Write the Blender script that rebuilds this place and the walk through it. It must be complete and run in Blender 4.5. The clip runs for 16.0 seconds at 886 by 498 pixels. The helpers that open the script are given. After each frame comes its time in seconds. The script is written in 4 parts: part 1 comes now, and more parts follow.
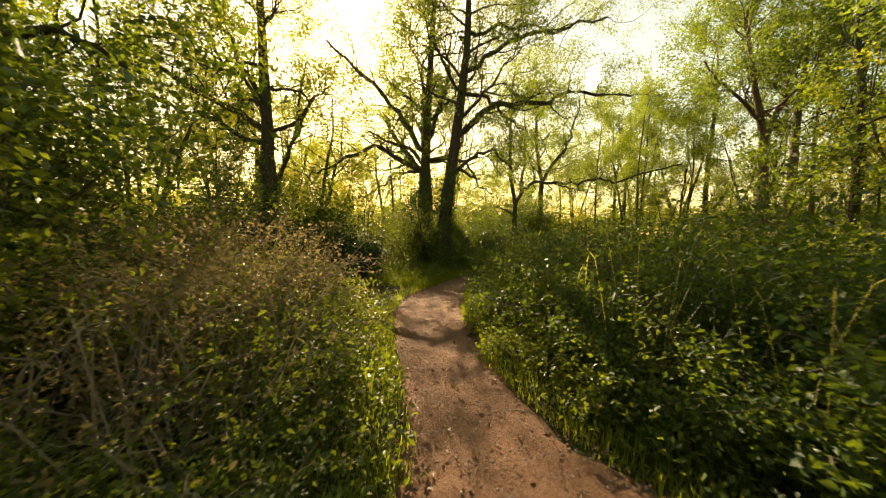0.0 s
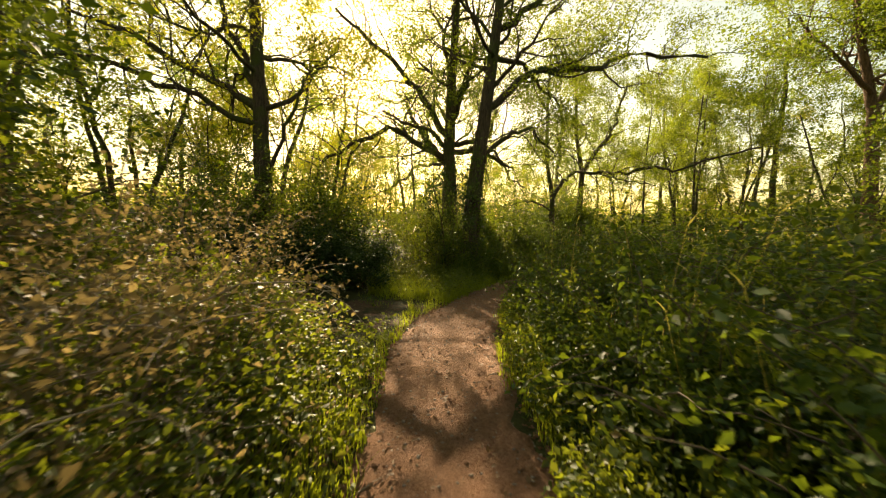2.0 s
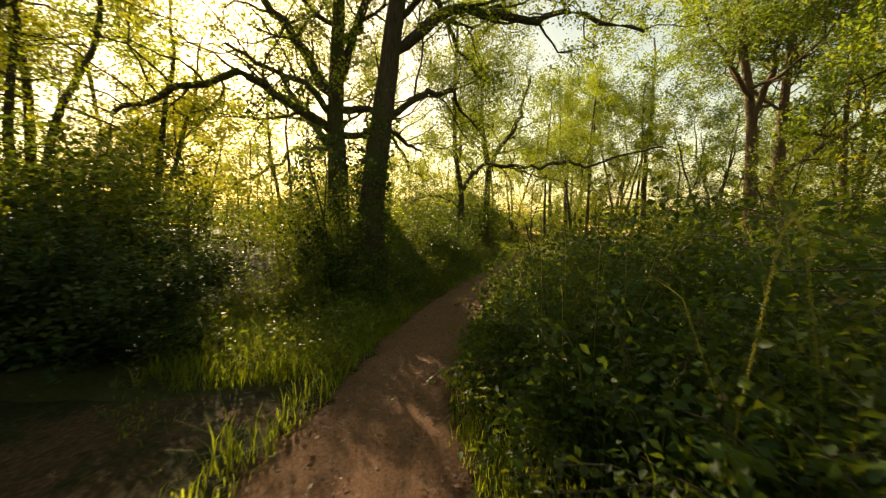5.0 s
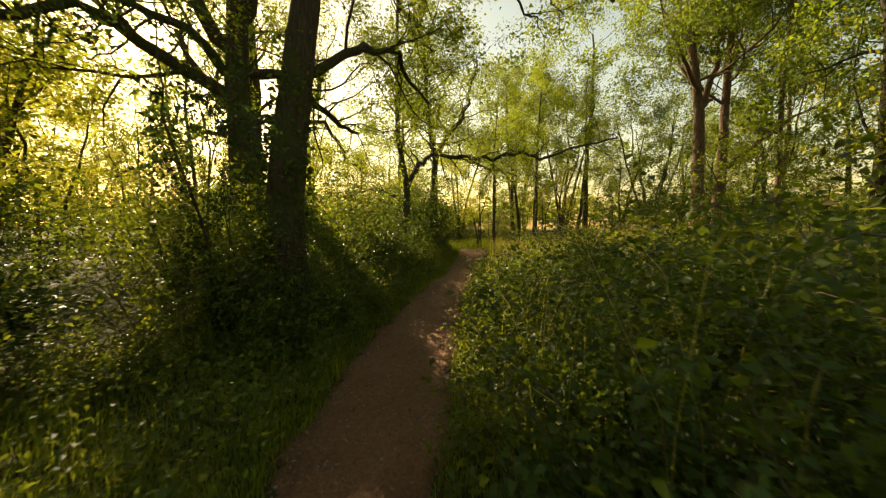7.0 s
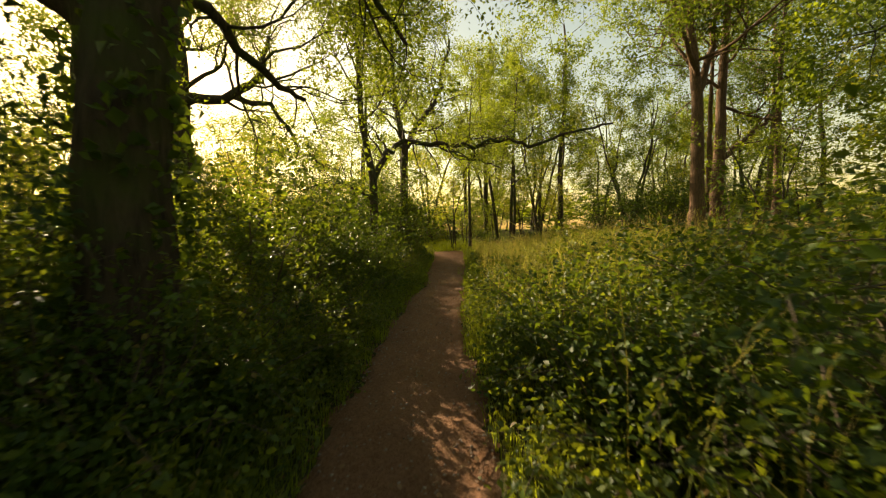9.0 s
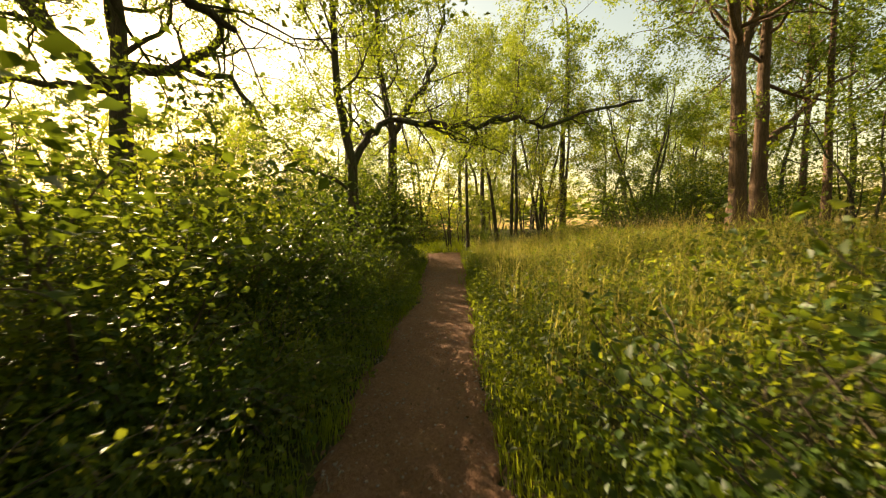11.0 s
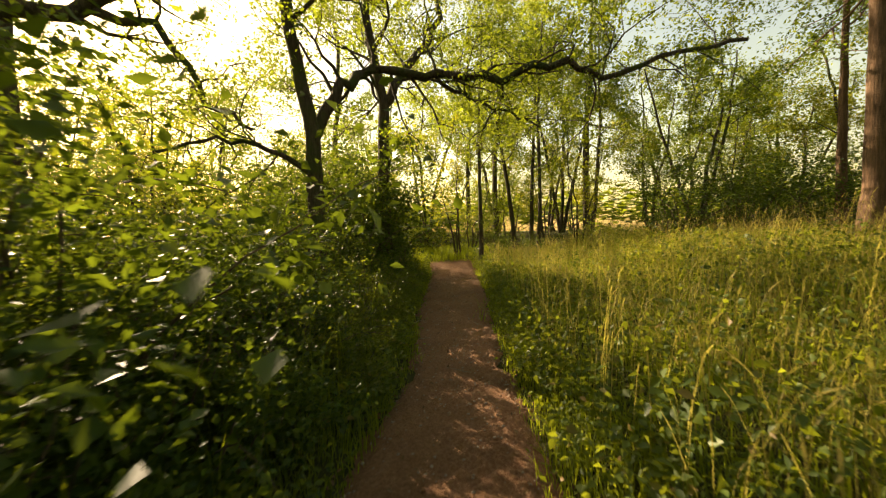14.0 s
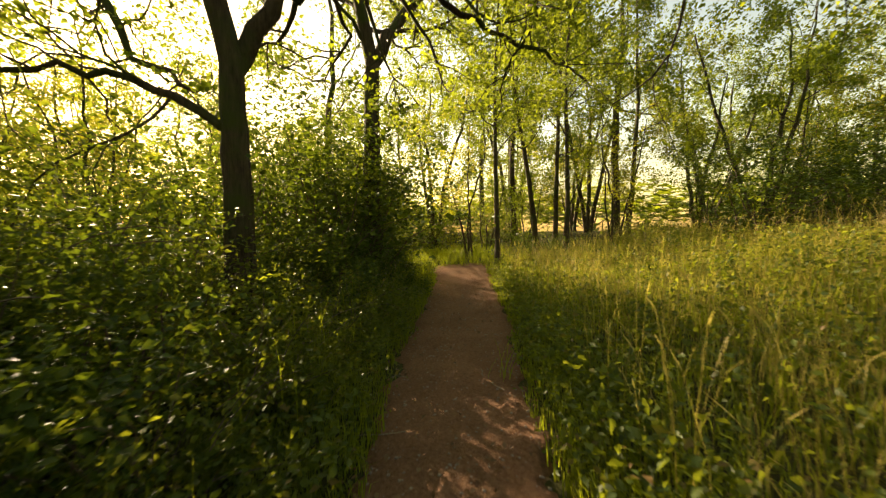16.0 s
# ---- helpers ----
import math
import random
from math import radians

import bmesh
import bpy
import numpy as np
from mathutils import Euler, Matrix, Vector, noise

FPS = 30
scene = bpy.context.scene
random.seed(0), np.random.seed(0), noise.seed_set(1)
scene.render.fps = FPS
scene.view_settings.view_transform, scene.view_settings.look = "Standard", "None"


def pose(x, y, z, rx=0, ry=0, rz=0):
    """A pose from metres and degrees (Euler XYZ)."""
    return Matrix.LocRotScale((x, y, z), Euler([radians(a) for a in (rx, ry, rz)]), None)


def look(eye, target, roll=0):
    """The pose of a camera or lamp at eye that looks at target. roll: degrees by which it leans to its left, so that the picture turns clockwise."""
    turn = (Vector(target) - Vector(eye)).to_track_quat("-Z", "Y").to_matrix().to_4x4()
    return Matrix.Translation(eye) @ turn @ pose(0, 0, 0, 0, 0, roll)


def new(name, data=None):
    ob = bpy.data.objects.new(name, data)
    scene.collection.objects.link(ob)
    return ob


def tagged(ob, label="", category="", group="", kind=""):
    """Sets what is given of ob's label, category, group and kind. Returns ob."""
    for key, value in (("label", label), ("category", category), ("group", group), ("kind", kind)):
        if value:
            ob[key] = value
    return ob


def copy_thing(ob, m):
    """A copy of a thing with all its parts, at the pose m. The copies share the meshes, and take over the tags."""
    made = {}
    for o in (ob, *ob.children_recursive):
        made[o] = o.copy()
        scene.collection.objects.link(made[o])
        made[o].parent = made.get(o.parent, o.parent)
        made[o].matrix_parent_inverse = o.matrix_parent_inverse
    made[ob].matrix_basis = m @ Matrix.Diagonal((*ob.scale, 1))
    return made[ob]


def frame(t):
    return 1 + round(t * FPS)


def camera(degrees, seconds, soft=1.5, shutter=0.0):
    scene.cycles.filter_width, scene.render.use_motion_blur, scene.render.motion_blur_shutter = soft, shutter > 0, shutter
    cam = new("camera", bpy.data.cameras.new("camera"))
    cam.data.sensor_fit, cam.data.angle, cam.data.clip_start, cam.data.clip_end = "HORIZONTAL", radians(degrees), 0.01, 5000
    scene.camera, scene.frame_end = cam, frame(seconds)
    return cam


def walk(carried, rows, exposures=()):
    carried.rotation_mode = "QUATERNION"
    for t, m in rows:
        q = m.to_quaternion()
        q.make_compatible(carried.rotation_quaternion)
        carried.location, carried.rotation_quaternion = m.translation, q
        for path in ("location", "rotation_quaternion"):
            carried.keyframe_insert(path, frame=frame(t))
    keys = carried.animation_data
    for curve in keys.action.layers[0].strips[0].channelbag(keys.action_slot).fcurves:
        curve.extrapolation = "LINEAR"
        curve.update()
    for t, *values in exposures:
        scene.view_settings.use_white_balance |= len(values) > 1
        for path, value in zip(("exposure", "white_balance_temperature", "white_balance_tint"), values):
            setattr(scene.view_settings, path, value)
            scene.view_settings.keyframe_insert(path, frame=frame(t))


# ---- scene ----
cam = camera(101.3, 16.0, 1.2, 0.4)
PATH = [
    (0, (0.033, 0.05, 1.472), (0.038, 2.047, 1.374), 1.5),
    (0.5, (0.062, 0.674, 1.428), (0.05, 2.672, 1.324), 1.4),
    (1, (0.093, 1.288, 1.425), (-0.001, 3.284, 1.325), 1.5),
    (1.5, (0.071, 1.888, 1.394), (-0.066, 3.88, 1.284), 1.6),
    (2, (0.067, 2.521, 1.398), (-0.076, 4.513, 1.291), 1.5),
    (2.5, (0.025, 3.13, 1.362), (-0.116, 5.122, 1.255), 1.6),
    (3, (0.001, 3.754, 1.351), (-0.122, 5.747, 1.246), 1.5),
    (3.5, (-0.021, 4.343, 1.355), (-0.041, 6.34, 1.256), 1.7),
    (4, (-0.029, 4.927, 1.361), (0.114, 6.919, 1.264), 1.6),
    (4.5, (-0.038, 5.531, 1.402), (0.235, 7.51, 1.309), 1.4),
    (5, (-0.091, 6.15, 1.407), (0.351, 8.098, 1.312), 1.5),
    (5.2, (-0.064, 6.365, 1.402), (0.43, 8.3, 1.309), 1.3),
    (7.3, (0.332, 8.444, 1.552), (1.103, 10.285, 1.436), 0.3),
    (7.5, (0.385, 8.692, 1.539), (1.174, 10.527, 1.423), 0.1),
    (8, (0.51, 9.32, 1.549), (1.31, 11.15, 1.441), -0.1),
    (8.5, (0.622, 9.906, 1.516), (1.488, 11.705, 1.407), -0.2),
    (9, (0.838, 10.503, 1.498), (1.754, 12.277, 1.392), -0.5),
    (9.2, (0.96, 10.737, 1.534), (1.872, 12.514, 1.435), -0.7),
    (11.3, (1.965, 13.017, 1.45), (2.926, 14.768, 1.343), -0.6),
    (11.5, (2.073, 13.248, 1.467), (3.033, 15.0, 1.364), -0.7),
    (12, (2.278, 13.793, 1.425), (3.237, 15.545, 1.324), -0.5),
    (12.5, (2.515, 14.348, 1.412), (3.467, 16.104, 1.318), -0.8),
    (13, (2.784, 14.872, 1.467), (3.728, 16.633, 1.377), -0.9),
    (13.5, (3.076, 15.4, 1.478), (4.014, 17.164, 1.38), -0.9),
    (14, (3.462, 15.909, 1.477), (4.393, 17.676, 1.384), -1.0),
    (14.5, (3.782, 16.401, 1.437), (4.7, 18.175, 1.339), -0.6),
    (15, (4.155, 16.96, 1.416), (5.065, 18.738, 1.324), -0.9),
    (15.5, (4.52, 17.52, 1.39), (5.408, 19.31, 1.305), -0.8),
    (16, (4.809, 18.088, 1.389), (5.676, 19.888, 1.3), -0.8),
]
walk(cam, [(t, look(eye, target, roll)) for t, eye, target, roll in PATH],
     exposures=[(0, 1.92, 7900, 17), (2.5, 1.87, 7900, 17), (4.5, 1.78, 7900, 17), (9, 1.66, 7900, 17), (11.5, 2.08, 7900, 21), (13.5, 2.02, 7900, 21), (14.5, 2.06, 7900, 21), (15, 1.9, 7900, 21), (16, 2.12, 7900, 21)])

# ---- world, sun, exposure ----
SUN_LEFT, SUN_UP = 15.3, 24.0          # degrees left of +y, degrees above the horizon
world = bpy.data.worlds.new("sky")
scene.world = world
world.use_nodes = True
wn = world.node_tree
sky = wn.nodes.new("ShaderNodeTexSky")
sky.sky_type = "NISHITA"
sky.sun_disc = False
sky.sun_elevation, sky.sun_rotation = radians(SUN_UP), radians(-SUN_LEFT)
sky.air_density, sky.dust_density, sky.ozone_density = 1.7, 1.1, 0.3
haze = wn.nodes.new("ShaderNodeMix")          # warm evening haze over the whole sky
haze.data_type, haze.blend_type = "RGBA", "MULTIPLY"
haze.inputs[0].default_value = 1.0
haze.inputs[7].default_value = (1.0, 0.97, 0.79, 1.0)
wn.links.new(sky.outputs[0], haze.inputs[6])
wn.links.new(haze.outputs[2], wn.nodes["Background"].inputs[0])
wn.nodes["Background"].inputs[1].default_value = 0.064
sun_way = Vector((-math.sin(radians(SUN_LEFT)) * math.cos(radians(SUN_UP)),
                  math.cos(radians(SUN_LEFT)) * math.cos(radians(SUN_UP)), math.sin(radians(SUN_UP))))
lamp = bpy.data.lights.new("sun", "SUN")
lamp.energy, lamp.angle, lamp.color = 5.0, radians(0.6), (1.0, 0.87, 0.62)
sun = new("sun", lamp)
sun.matrix_world = look(sun_way * 80, (0, 0, 0))


# ---- materials ----
def nodes_of(name):
    m = bpy.data.materials.new(name)
    m.use_nodes = True
    return m, m.node_tree, m.node_tree.nodes["Principled BSDF"], m.node_tree.nodes["Material Output"]


def add_noise(t, scale, detail=4.0, stretch=None, rough=0.6):
    n = t.nodes.new("ShaderNodeTexNoise")
    n.inputs["Scale"].default_value, n.inputs["Detail"].default_value, n.inputs["Roughness"].default_value = scale, detail, rough
    c = t.nodes.new("ShaderNodeTexCoord")
    if stretch:
        p = t.nodes.new("ShaderNodeMapping")
        p.inputs["Scale"].default_value = stretch
        t.links.new(c.outputs["Object"], p.inputs["Vector"])
        t.links.new(p.outputs["Vector"], n.inputs["Vector"])
    else:
        t.links.new(c.outputs["Object"], n.inputs["Vector"])
    return n.outputs["Fac"]


def add_ramp(t, fac, stops):
    r = t.nodes.new("ShaderNodeValToRGB")
    while len(r.color_ramp.elements) < len(stops):
        r.color_ramp.elements.new(0.5)
    for e, (at, c) in zip(r.color_ramp.elements, stops):
        e.position, e.color = at, (*c, 1)
    t.links.new(fac, r.inputs["Fac"])
    return r.outputs["Color"]


def add_mix(t, fac, a, b):
    m = t.nodes.new("ShaderNodeMix")
    m.data_type = "RGBA"
    for sock, v in ((m.inputs[0], fac), (m.inputs[6], a), (m.inputs[7], b)):
        if isinstance(v, (int, float)):
            sock.default_value = v
        elif isinstance(v, tuple):
            sock.default_value = (*v, 1)
        else:
            t.links.new(v, sock)
    return m.outputs[2]


def add_bump(t, b, height, strength, distance):
    n = t.nodes.new("ShaderNodeBump")
    n.inputs["Strength"].default_value, n.inputs["Distance"].default_value = strength, distance
    t.links.new(height, n.inputs["Height"])
    t.links.new(n.outputs["Normal"], b.inputs["Normal"])


def leaf_material(name, dark, light, glow, through_part=0.45, odd=None, rough=0.55, gloss=0.25):
    """A leaf blade: upper surface from dark to light leaf by leaf, light passing through tinted by glow."""
    m, t, b, out = nodes_of(name)
    g = t.nodes.new("ShaderNodeNewGeometry")
    stops = [(0.0, dark), (0.8, light)] + ([(0.9, light), (0.97, odd)] if odd else [])
    col = add_ramp(t, g.outputs["Random Per Island"], stops)
    patch = add_ramp(t, add_noise(t, 0.9, 3.0), [(0.35, (0.62, 0.62, 0.62)), (0.7, (1.0, 1.0, 1.0))])
    mul = t.nodes.new("ShaderNodeMix")
    mul.data_type, mul.blend_type = "RGBA", "MULTIPLY"
    mul.inputs[0].default_value = 1.0
    t.links.new(col, mul.inputs[6])
    t.links.new(patch, mul.inputs[7])
    t.links.new(mul.outputs[2], b.inputs["Base Color"])
    b.inputs["Roughness"].default_value = rough
    b.inputs["Specular IOR Level"].default_value = gloss
    tr = t.nodes.new("ShaderNodeBsdfTranslucent")
    tcol = add_mix(t, g.outputs["Random Per Island"], tuple(c * 0.65 for c in glow), glow)
    t.links.new(tcol, tr.inputs["Color"])
    mix = t.nodes.new("ShaderNodeMixShader")
    mix.inputs[0].default_value = through_part
    t.links.new(b.outputs[0], mix.inputs[1])
    t.links.new(tr.outputs[0], mix.inputs[2])
    t.links.new(mix.outputs[0], out.inputs["Surface"])
    return m


def bark_material(name, deep, mid, moss, moss_from=0.55):
    m, t, b, out = nodes_of(name)
    grain = add_noise(t, 14.0, 7.0, (1.6, 1.6, 0.24), 0.75)
    col = add_ramp(t, grain, [(0.3, deep), (0.7, mid)])
    mossy = add_ramp(t, add_noise(t, 1.3, 4.0), [(moss_from, (0, 0, 0)), (moss_from + 0.15, (1, 1, 1))])
    t.links.new(add_mix(t, mossy, col, moss), b.inputs["Base Color"])
    b.inputs["Roughness"].default_value = 0.9
    b.inputs["Specular IOR Level"].default_value = 0.2
    add_bump(t, b, grain, 1.0, 0.05)
    return m


def dirt_material():
    m, t, b, out = nodes_of("trodden_red_dirt")
    big = add_ramp(t, add_noise(t, 1.1, 5.0), [(0.3, (0.17, 0.078, 0.038)), (0.7, (0.33, 0.165, 0.085))])
    fine = add_noise(t, 38.0, 6.0, None, 0.75)
    grit = add_ramp(t, fine, [(0.36, (0.10, 0.048, 0.025)), (0.5, (0.24, 0.122, 0.066)), (0.68, (0.40, 0.24, 0.145))])
    t.links.new(add_mix(t, 0.5, big, grit), b.inputs["Base Color"])
    b.inputs["Roughness"].default_value = 0.9
    b.inputs["Specular IOR Level"].default_value = 0.25
    add_bump(t, b, fine, 1.0, 0.045)
    return m


def soil_material():
    m, t, b, out = nodes_of("mossy_woodland_soil")
    a = add_ramp(t, add_noise(t, 0.6, 6.0), [(0.35, (0.04, 0.042, 0.015)), (0.65, (0.07, 0.08, 0.02))])
    fine = add_noise(t, 24.0, 6.0, None, 0.7)
    c = add_ramp(t, fine, [(0.35, (0.045, 0.034, 0.02)), (0.7, (0.10, 0.10, 0.04))])
    t.links.new(add_mix(t, 0.5, a, c), b.inputs["Base Color"])
    b.inputs["Roughness"].default_value = 0.95
    b.inputs["Specular IOR Level"].default_value = 0.05
    add_bump(t, b, fine, 0.8, 0.04)
    return m


def plain_material(name, low, high, scale=20.0, rough=0.8):
    m, t, b, out = nodes_of(name)
    n = add_noise(t, scale, 5.0)
    t.links.new(add_ramp(t, n, [(0.3, low), (0.7, high)]), b.inputs["Base Color"])
    b.inputs["Roughness"].default_value = rough
    add_bump(t, b, n, 0.4, 0.01)
    return m


def track_material():
    """Little-used ground: dirt, dark leaf mould and moss in patches."""
    m, t, b, out = nodes_of("mossy_track_dirt")
    fine = add_noise(t, 30.0, 6.0, None, 0.75)
    bare = add_ramp(t, fine, [(0.35, (0.055, 0.034, 0.02)), (0.52, (0.13, 0.072, 0.04)), (0.7, (0.24, 0.15, 0.09))])
    moss = add_ramp(t, fine, [(0.35, (0.022, 0.024, 0.010)), (0.7, (0.060, 0.066, 0.022))])
    where = add_ramp(t, add_noise(t, 1.4, 5.0, None, 0.7), [(0.42, (0, 0, 0)), (0.58, (1, 1, 1))])
    t.links.new(add_mix(t, where, bare, moss), b.inputs["Base Color"])
    b.inputs["Roughness"].default_value = 0.95
    b.inputs["Specular IOR Level"].default_value = 0.15
    add_bump(t, b, fine, 1.0, 0.05)
    return m


DIRT, SOIL, TRACK = dirt_material(), soil_material(), track_material()
BARK = bark_material("dark_oak_bark", (0.022, 0.016, 0.011), (0.125, 0.095, 0.065), (0.06, 0.08, 0.02), 0.48)
PINE = bark_material("red_pine_bark", (0.06, 0.038, 0.025), (0.22, 0.135, 0.08), (0.10, 0.08, 0.05), 0.66)
TWIG = plain_material("brown_twig", (0.05, 0.035, 0.022), (0.13, 0.095, 0.06))
DRY_TWIG = plain_material("dry_grey_twig", (0.16, 0.12, 0.085), (0.30, 0.24, 0.17))
STONE = plain_material("small_stone", (0.18, 0.13, 0.10), (0.36, 0.29, 0.23), 30.0)
OAK = leaf_material("oak_leaf", (0.030, 0.066, 0.008), (0.085, 0.138, 0.014), (0.38, 0.46, 0.03), 0.46)
GOLD = leaf_material("sunlit_yellow_leaf", (0.06, 0.10, 0.012), (0.14, 0.17, 0.020), (0.54, 0.53, 0.035), 0.5)
DEEP = leaf_material("deep_green_leaf", (0.024, 0.056, 0.008), (0.070, 0.120, 0.014), (0.32, 0.42, 0.028), 0.40)
HEDGE = leaf_material("hedge_leaf", (0.018, 0.048, 0.008), (0.058, 0.108, 0.015), (0.27, 0.37, 0.024), 0.27, None, 0.5, 0.25)
HOLLY = leaf_material("dark_evergreen_leaf", (0.012, 0.036, 0.008), (0.032, 0.070, 0.014), (0.16, 0.25, 0.02), 0.16, None, 0.5, 0.2)
BRAMBLE = leaf_material("bramble_leaf", (0.036, 0.076, 0.014), (0.105, 0.155, 0.026), (0.40, 0.46, 0.03), 0.38, (0.20, 0.12, 0.045), 0.5, 0.28)
DRY = leaf_material("dry_brown_leaf", (0.10, 0.075, 0.035), (0.20, 0.155, 0.075), (0.45, 0.33, 0.12), 0.4, (0.14, 0.16, 0.035))
GRASS = leaf_material("green_grass_blade", (0.065, 0.11, 0.012), (0.15, 0.20, 0.022), (0.54, 0.62, 0.035), 0.5)
STRAW = leaf_material("ripening_grass_blade", (0.22, 0.19, 0.035), (0.40, 0.32, 0.09), (0.66, 0.56, 0.11), 0.45)
LITTER = leaf_material("fallen_leaf", (0.12, 0.07, 0.035), (0.28, 0.17, 0.09), (0.3, 0.18, 0.08), 0.2)


# ---- mesh helpers ----
def mesh_of(name, verts, faces, mat, smooth=False):
    """A mesh from an array of points and an array of faces of one size each (or a list of such arrays)."""
    groups = faces if isinstance(faces, list) else [faces]
    groups = [np.asarray(g, dtype=np.int32) for g in groups if len(g)]
    me = bpy.data.meshes.new(name)
    verts = np.asarray(verts, dtype=np.float32)
    me.vertices.add(len(verts))
    me.vertices.foreach_set("co", verts.ravel())
    loops = np.concatenate([g.ravel() for g in groups])
    sizes = np.concatenate([np.full(len(g), g.shape[1], dtype=np.int32) for g in groups])
    starts = np.concatenate([[0], np.cumsum(sizes)[:-1]]).astype(np.int32)
    me.loops.add(len(loops))
    me.loops.foreach_set("vertex_index", loops)
    me.polygons.add(len(sizes))
    me.polygons.foreach_set("loop_start", starts)
    if smooth:
        me.polygons.foreach_set("use_smooth", np.ones(len(sizes), dtype=bool))
    me.materials.append(mat)
    me.update(calc_edges=True)
    return me


def part(name, me, parent, label=""):
    ob = new(name, me)
    ob.parent = parent
    return tagged(ob, label)


def unit(v):
    return v / np.maximum(np.linalg.norm(v, axis=-1, keepdims=True), 1e-9)


def tube(points, radii, sides, knobs=0.0, rng=None):
    """Points and quads of one tapered tube through the points."""
    p, r = np.asarray(points, float), np.asarray(radii, float)
    n = len(p)
    along = unit(np.gradient(p, axis=0))
    ref = np.array([1.0, 0.0, 0.0]) if abs(along[0][0]) < 0.8 else np.array([0.0, 1.0, 0.0])
    side = unit(np.cross(along, ref))
    up = np.cross(along, side)
    a = np.linspace(0, 2 * np.pi, sides, endpoint=False)
    ring = np.cos(a)[None, :, None] * side[:, None, :] + np.sin(a)[None, :, None] * up[:, None, :]
    rr = np.repeat(r[:, None], sides, 1)
    if knobs and rng is not None:
        ridge = 1 + knobs * rng.normal(size=sides)
        rr = rr * ridge[None, :] * (1 + knobs * rng.normal(size=(n, sides)))
    v = (p[:, None, :] + ring * rr[:, :, None]).reshape(-1, 3)
    i, j = np.meshgrid(np.arange(n - 1), np.arange(sides), indexing="ij")
    k = (j + 1) % sides
    f = np.stack([i * sides + j, i * sides + k, (i + 1) * sides + k, (i + 1) * sides + j], -1).reshape(-1, 4)
    return v, f


def tubes_mesh(name, list_of, mat):
    """Several tubes in one mesh; each is (points, radii, sides)."""
    vs, fs, at = [], [], 0
    for p, r, s in list_of:
        v, f = tube(p, r, s)
        vs.append(v)
        fs.append(f + at)
        at += len(v)
    return mesh_of(name, np.concatenate(vs), np.concatenate(fs), mat, True)


def leaves_mesh(name, rng, centres, size, mat, width=0.55, flat=0.5, droop=0.15, simple=False):
    """Folded pointed leaves, each an island of its own, at the centres."""
    n = len(centres)
    axis = rng.normal(size=(n, 3))
    axis[:, 2] = axis[:, 2] * 0.55 - droop
    axis = unit(axis)
    nrm = rng.normal(size=(n, 3)) * (1 - flat) + np.array([0, 0, 1.0]) * flat
    side = unit(np.cross(axis, nrm))
    up = np.cross(side, axis)
    s = size * rng.uniform(0.6, 1.35, n)[:, None]
    w = s * width * rng.uniform(0.8, 1.2, n)[:, None]
    c = np.asarray(centres)
    base, tip = c - axis * s * 0.5, c + axis * s * 0.5 - up * s * 0.12
    if simple:                                # seen from afar alone: a pointed blade
        v = np.stack([base + side * w * 0.55, tip, base - side * w * 0.55], 1).reshape(-1, 3)
        return mesh_of(name, v, np.arange(n * 3).reshape(-1, 3), mat)
    mid = c - axis * s * 0.06 + up * s * 0.10
    v = np.stack([base, mid + side * w * 0.5, tip, mid - side * w * 0.5], 1).reshape(-1, 3)
    o = np.arange(n)[:, None] * 4
    f = np.concatenate([o + np.array([[0, 1, 2]]), o + np.array([[0, 2, 3]])], 0)
    return mesh_of(name, v, f, mat)


def blades_mesh(name, rng, xy, ground, tall, width, lean, mat):
    """Grass blades: a bent strip that narrows to a tip."""
    n = len(xy)
    a = rng.uniform(0, 2 * np.pi, n)
    out = np.stack([np.cos(a), np.sin(a), np.zeros(n)], 1)
    across = np.stack([-np.sin(a), np.cos(a), np.zeros(n)], 1)
    h = (tall * rng.uniform(0.45, 1.15, n) * (0.85 + 0.35 * wave(xy[:, 0] * 0.9, xy[:, 1] * 0.9) + 0.15 * wave(xy[:, 0] * 2.9, xy[:, 1] * 2.3)))[:, None]
    b = lean * rng.uniform(0.2, 1.3, n)[:, None] * h
    w = (width * rng.uniform(0.6, 1.3, n))[:, None]
    p = np.column_stack([xy, ground])
    z = np.array([[0, 0, 1.0]])
    m = p + z * h * 0.6 + out * b * 0.3
    t = p + z * h * (1 - 0.25 * lean) + out * b
    v = np.stack([p - across * w * 0.5, p + across * w * 0.5, m + across * w * 0.42, m - across * w * 0.42, t], 1).reshape(-1, 3)
    o = np.arange(n)[:, None] * 5
    return mesh_of(name, v, [o + np.array([[0, 1, 2, 3]]), o + np.array([[3, 2, 4]])], mat)


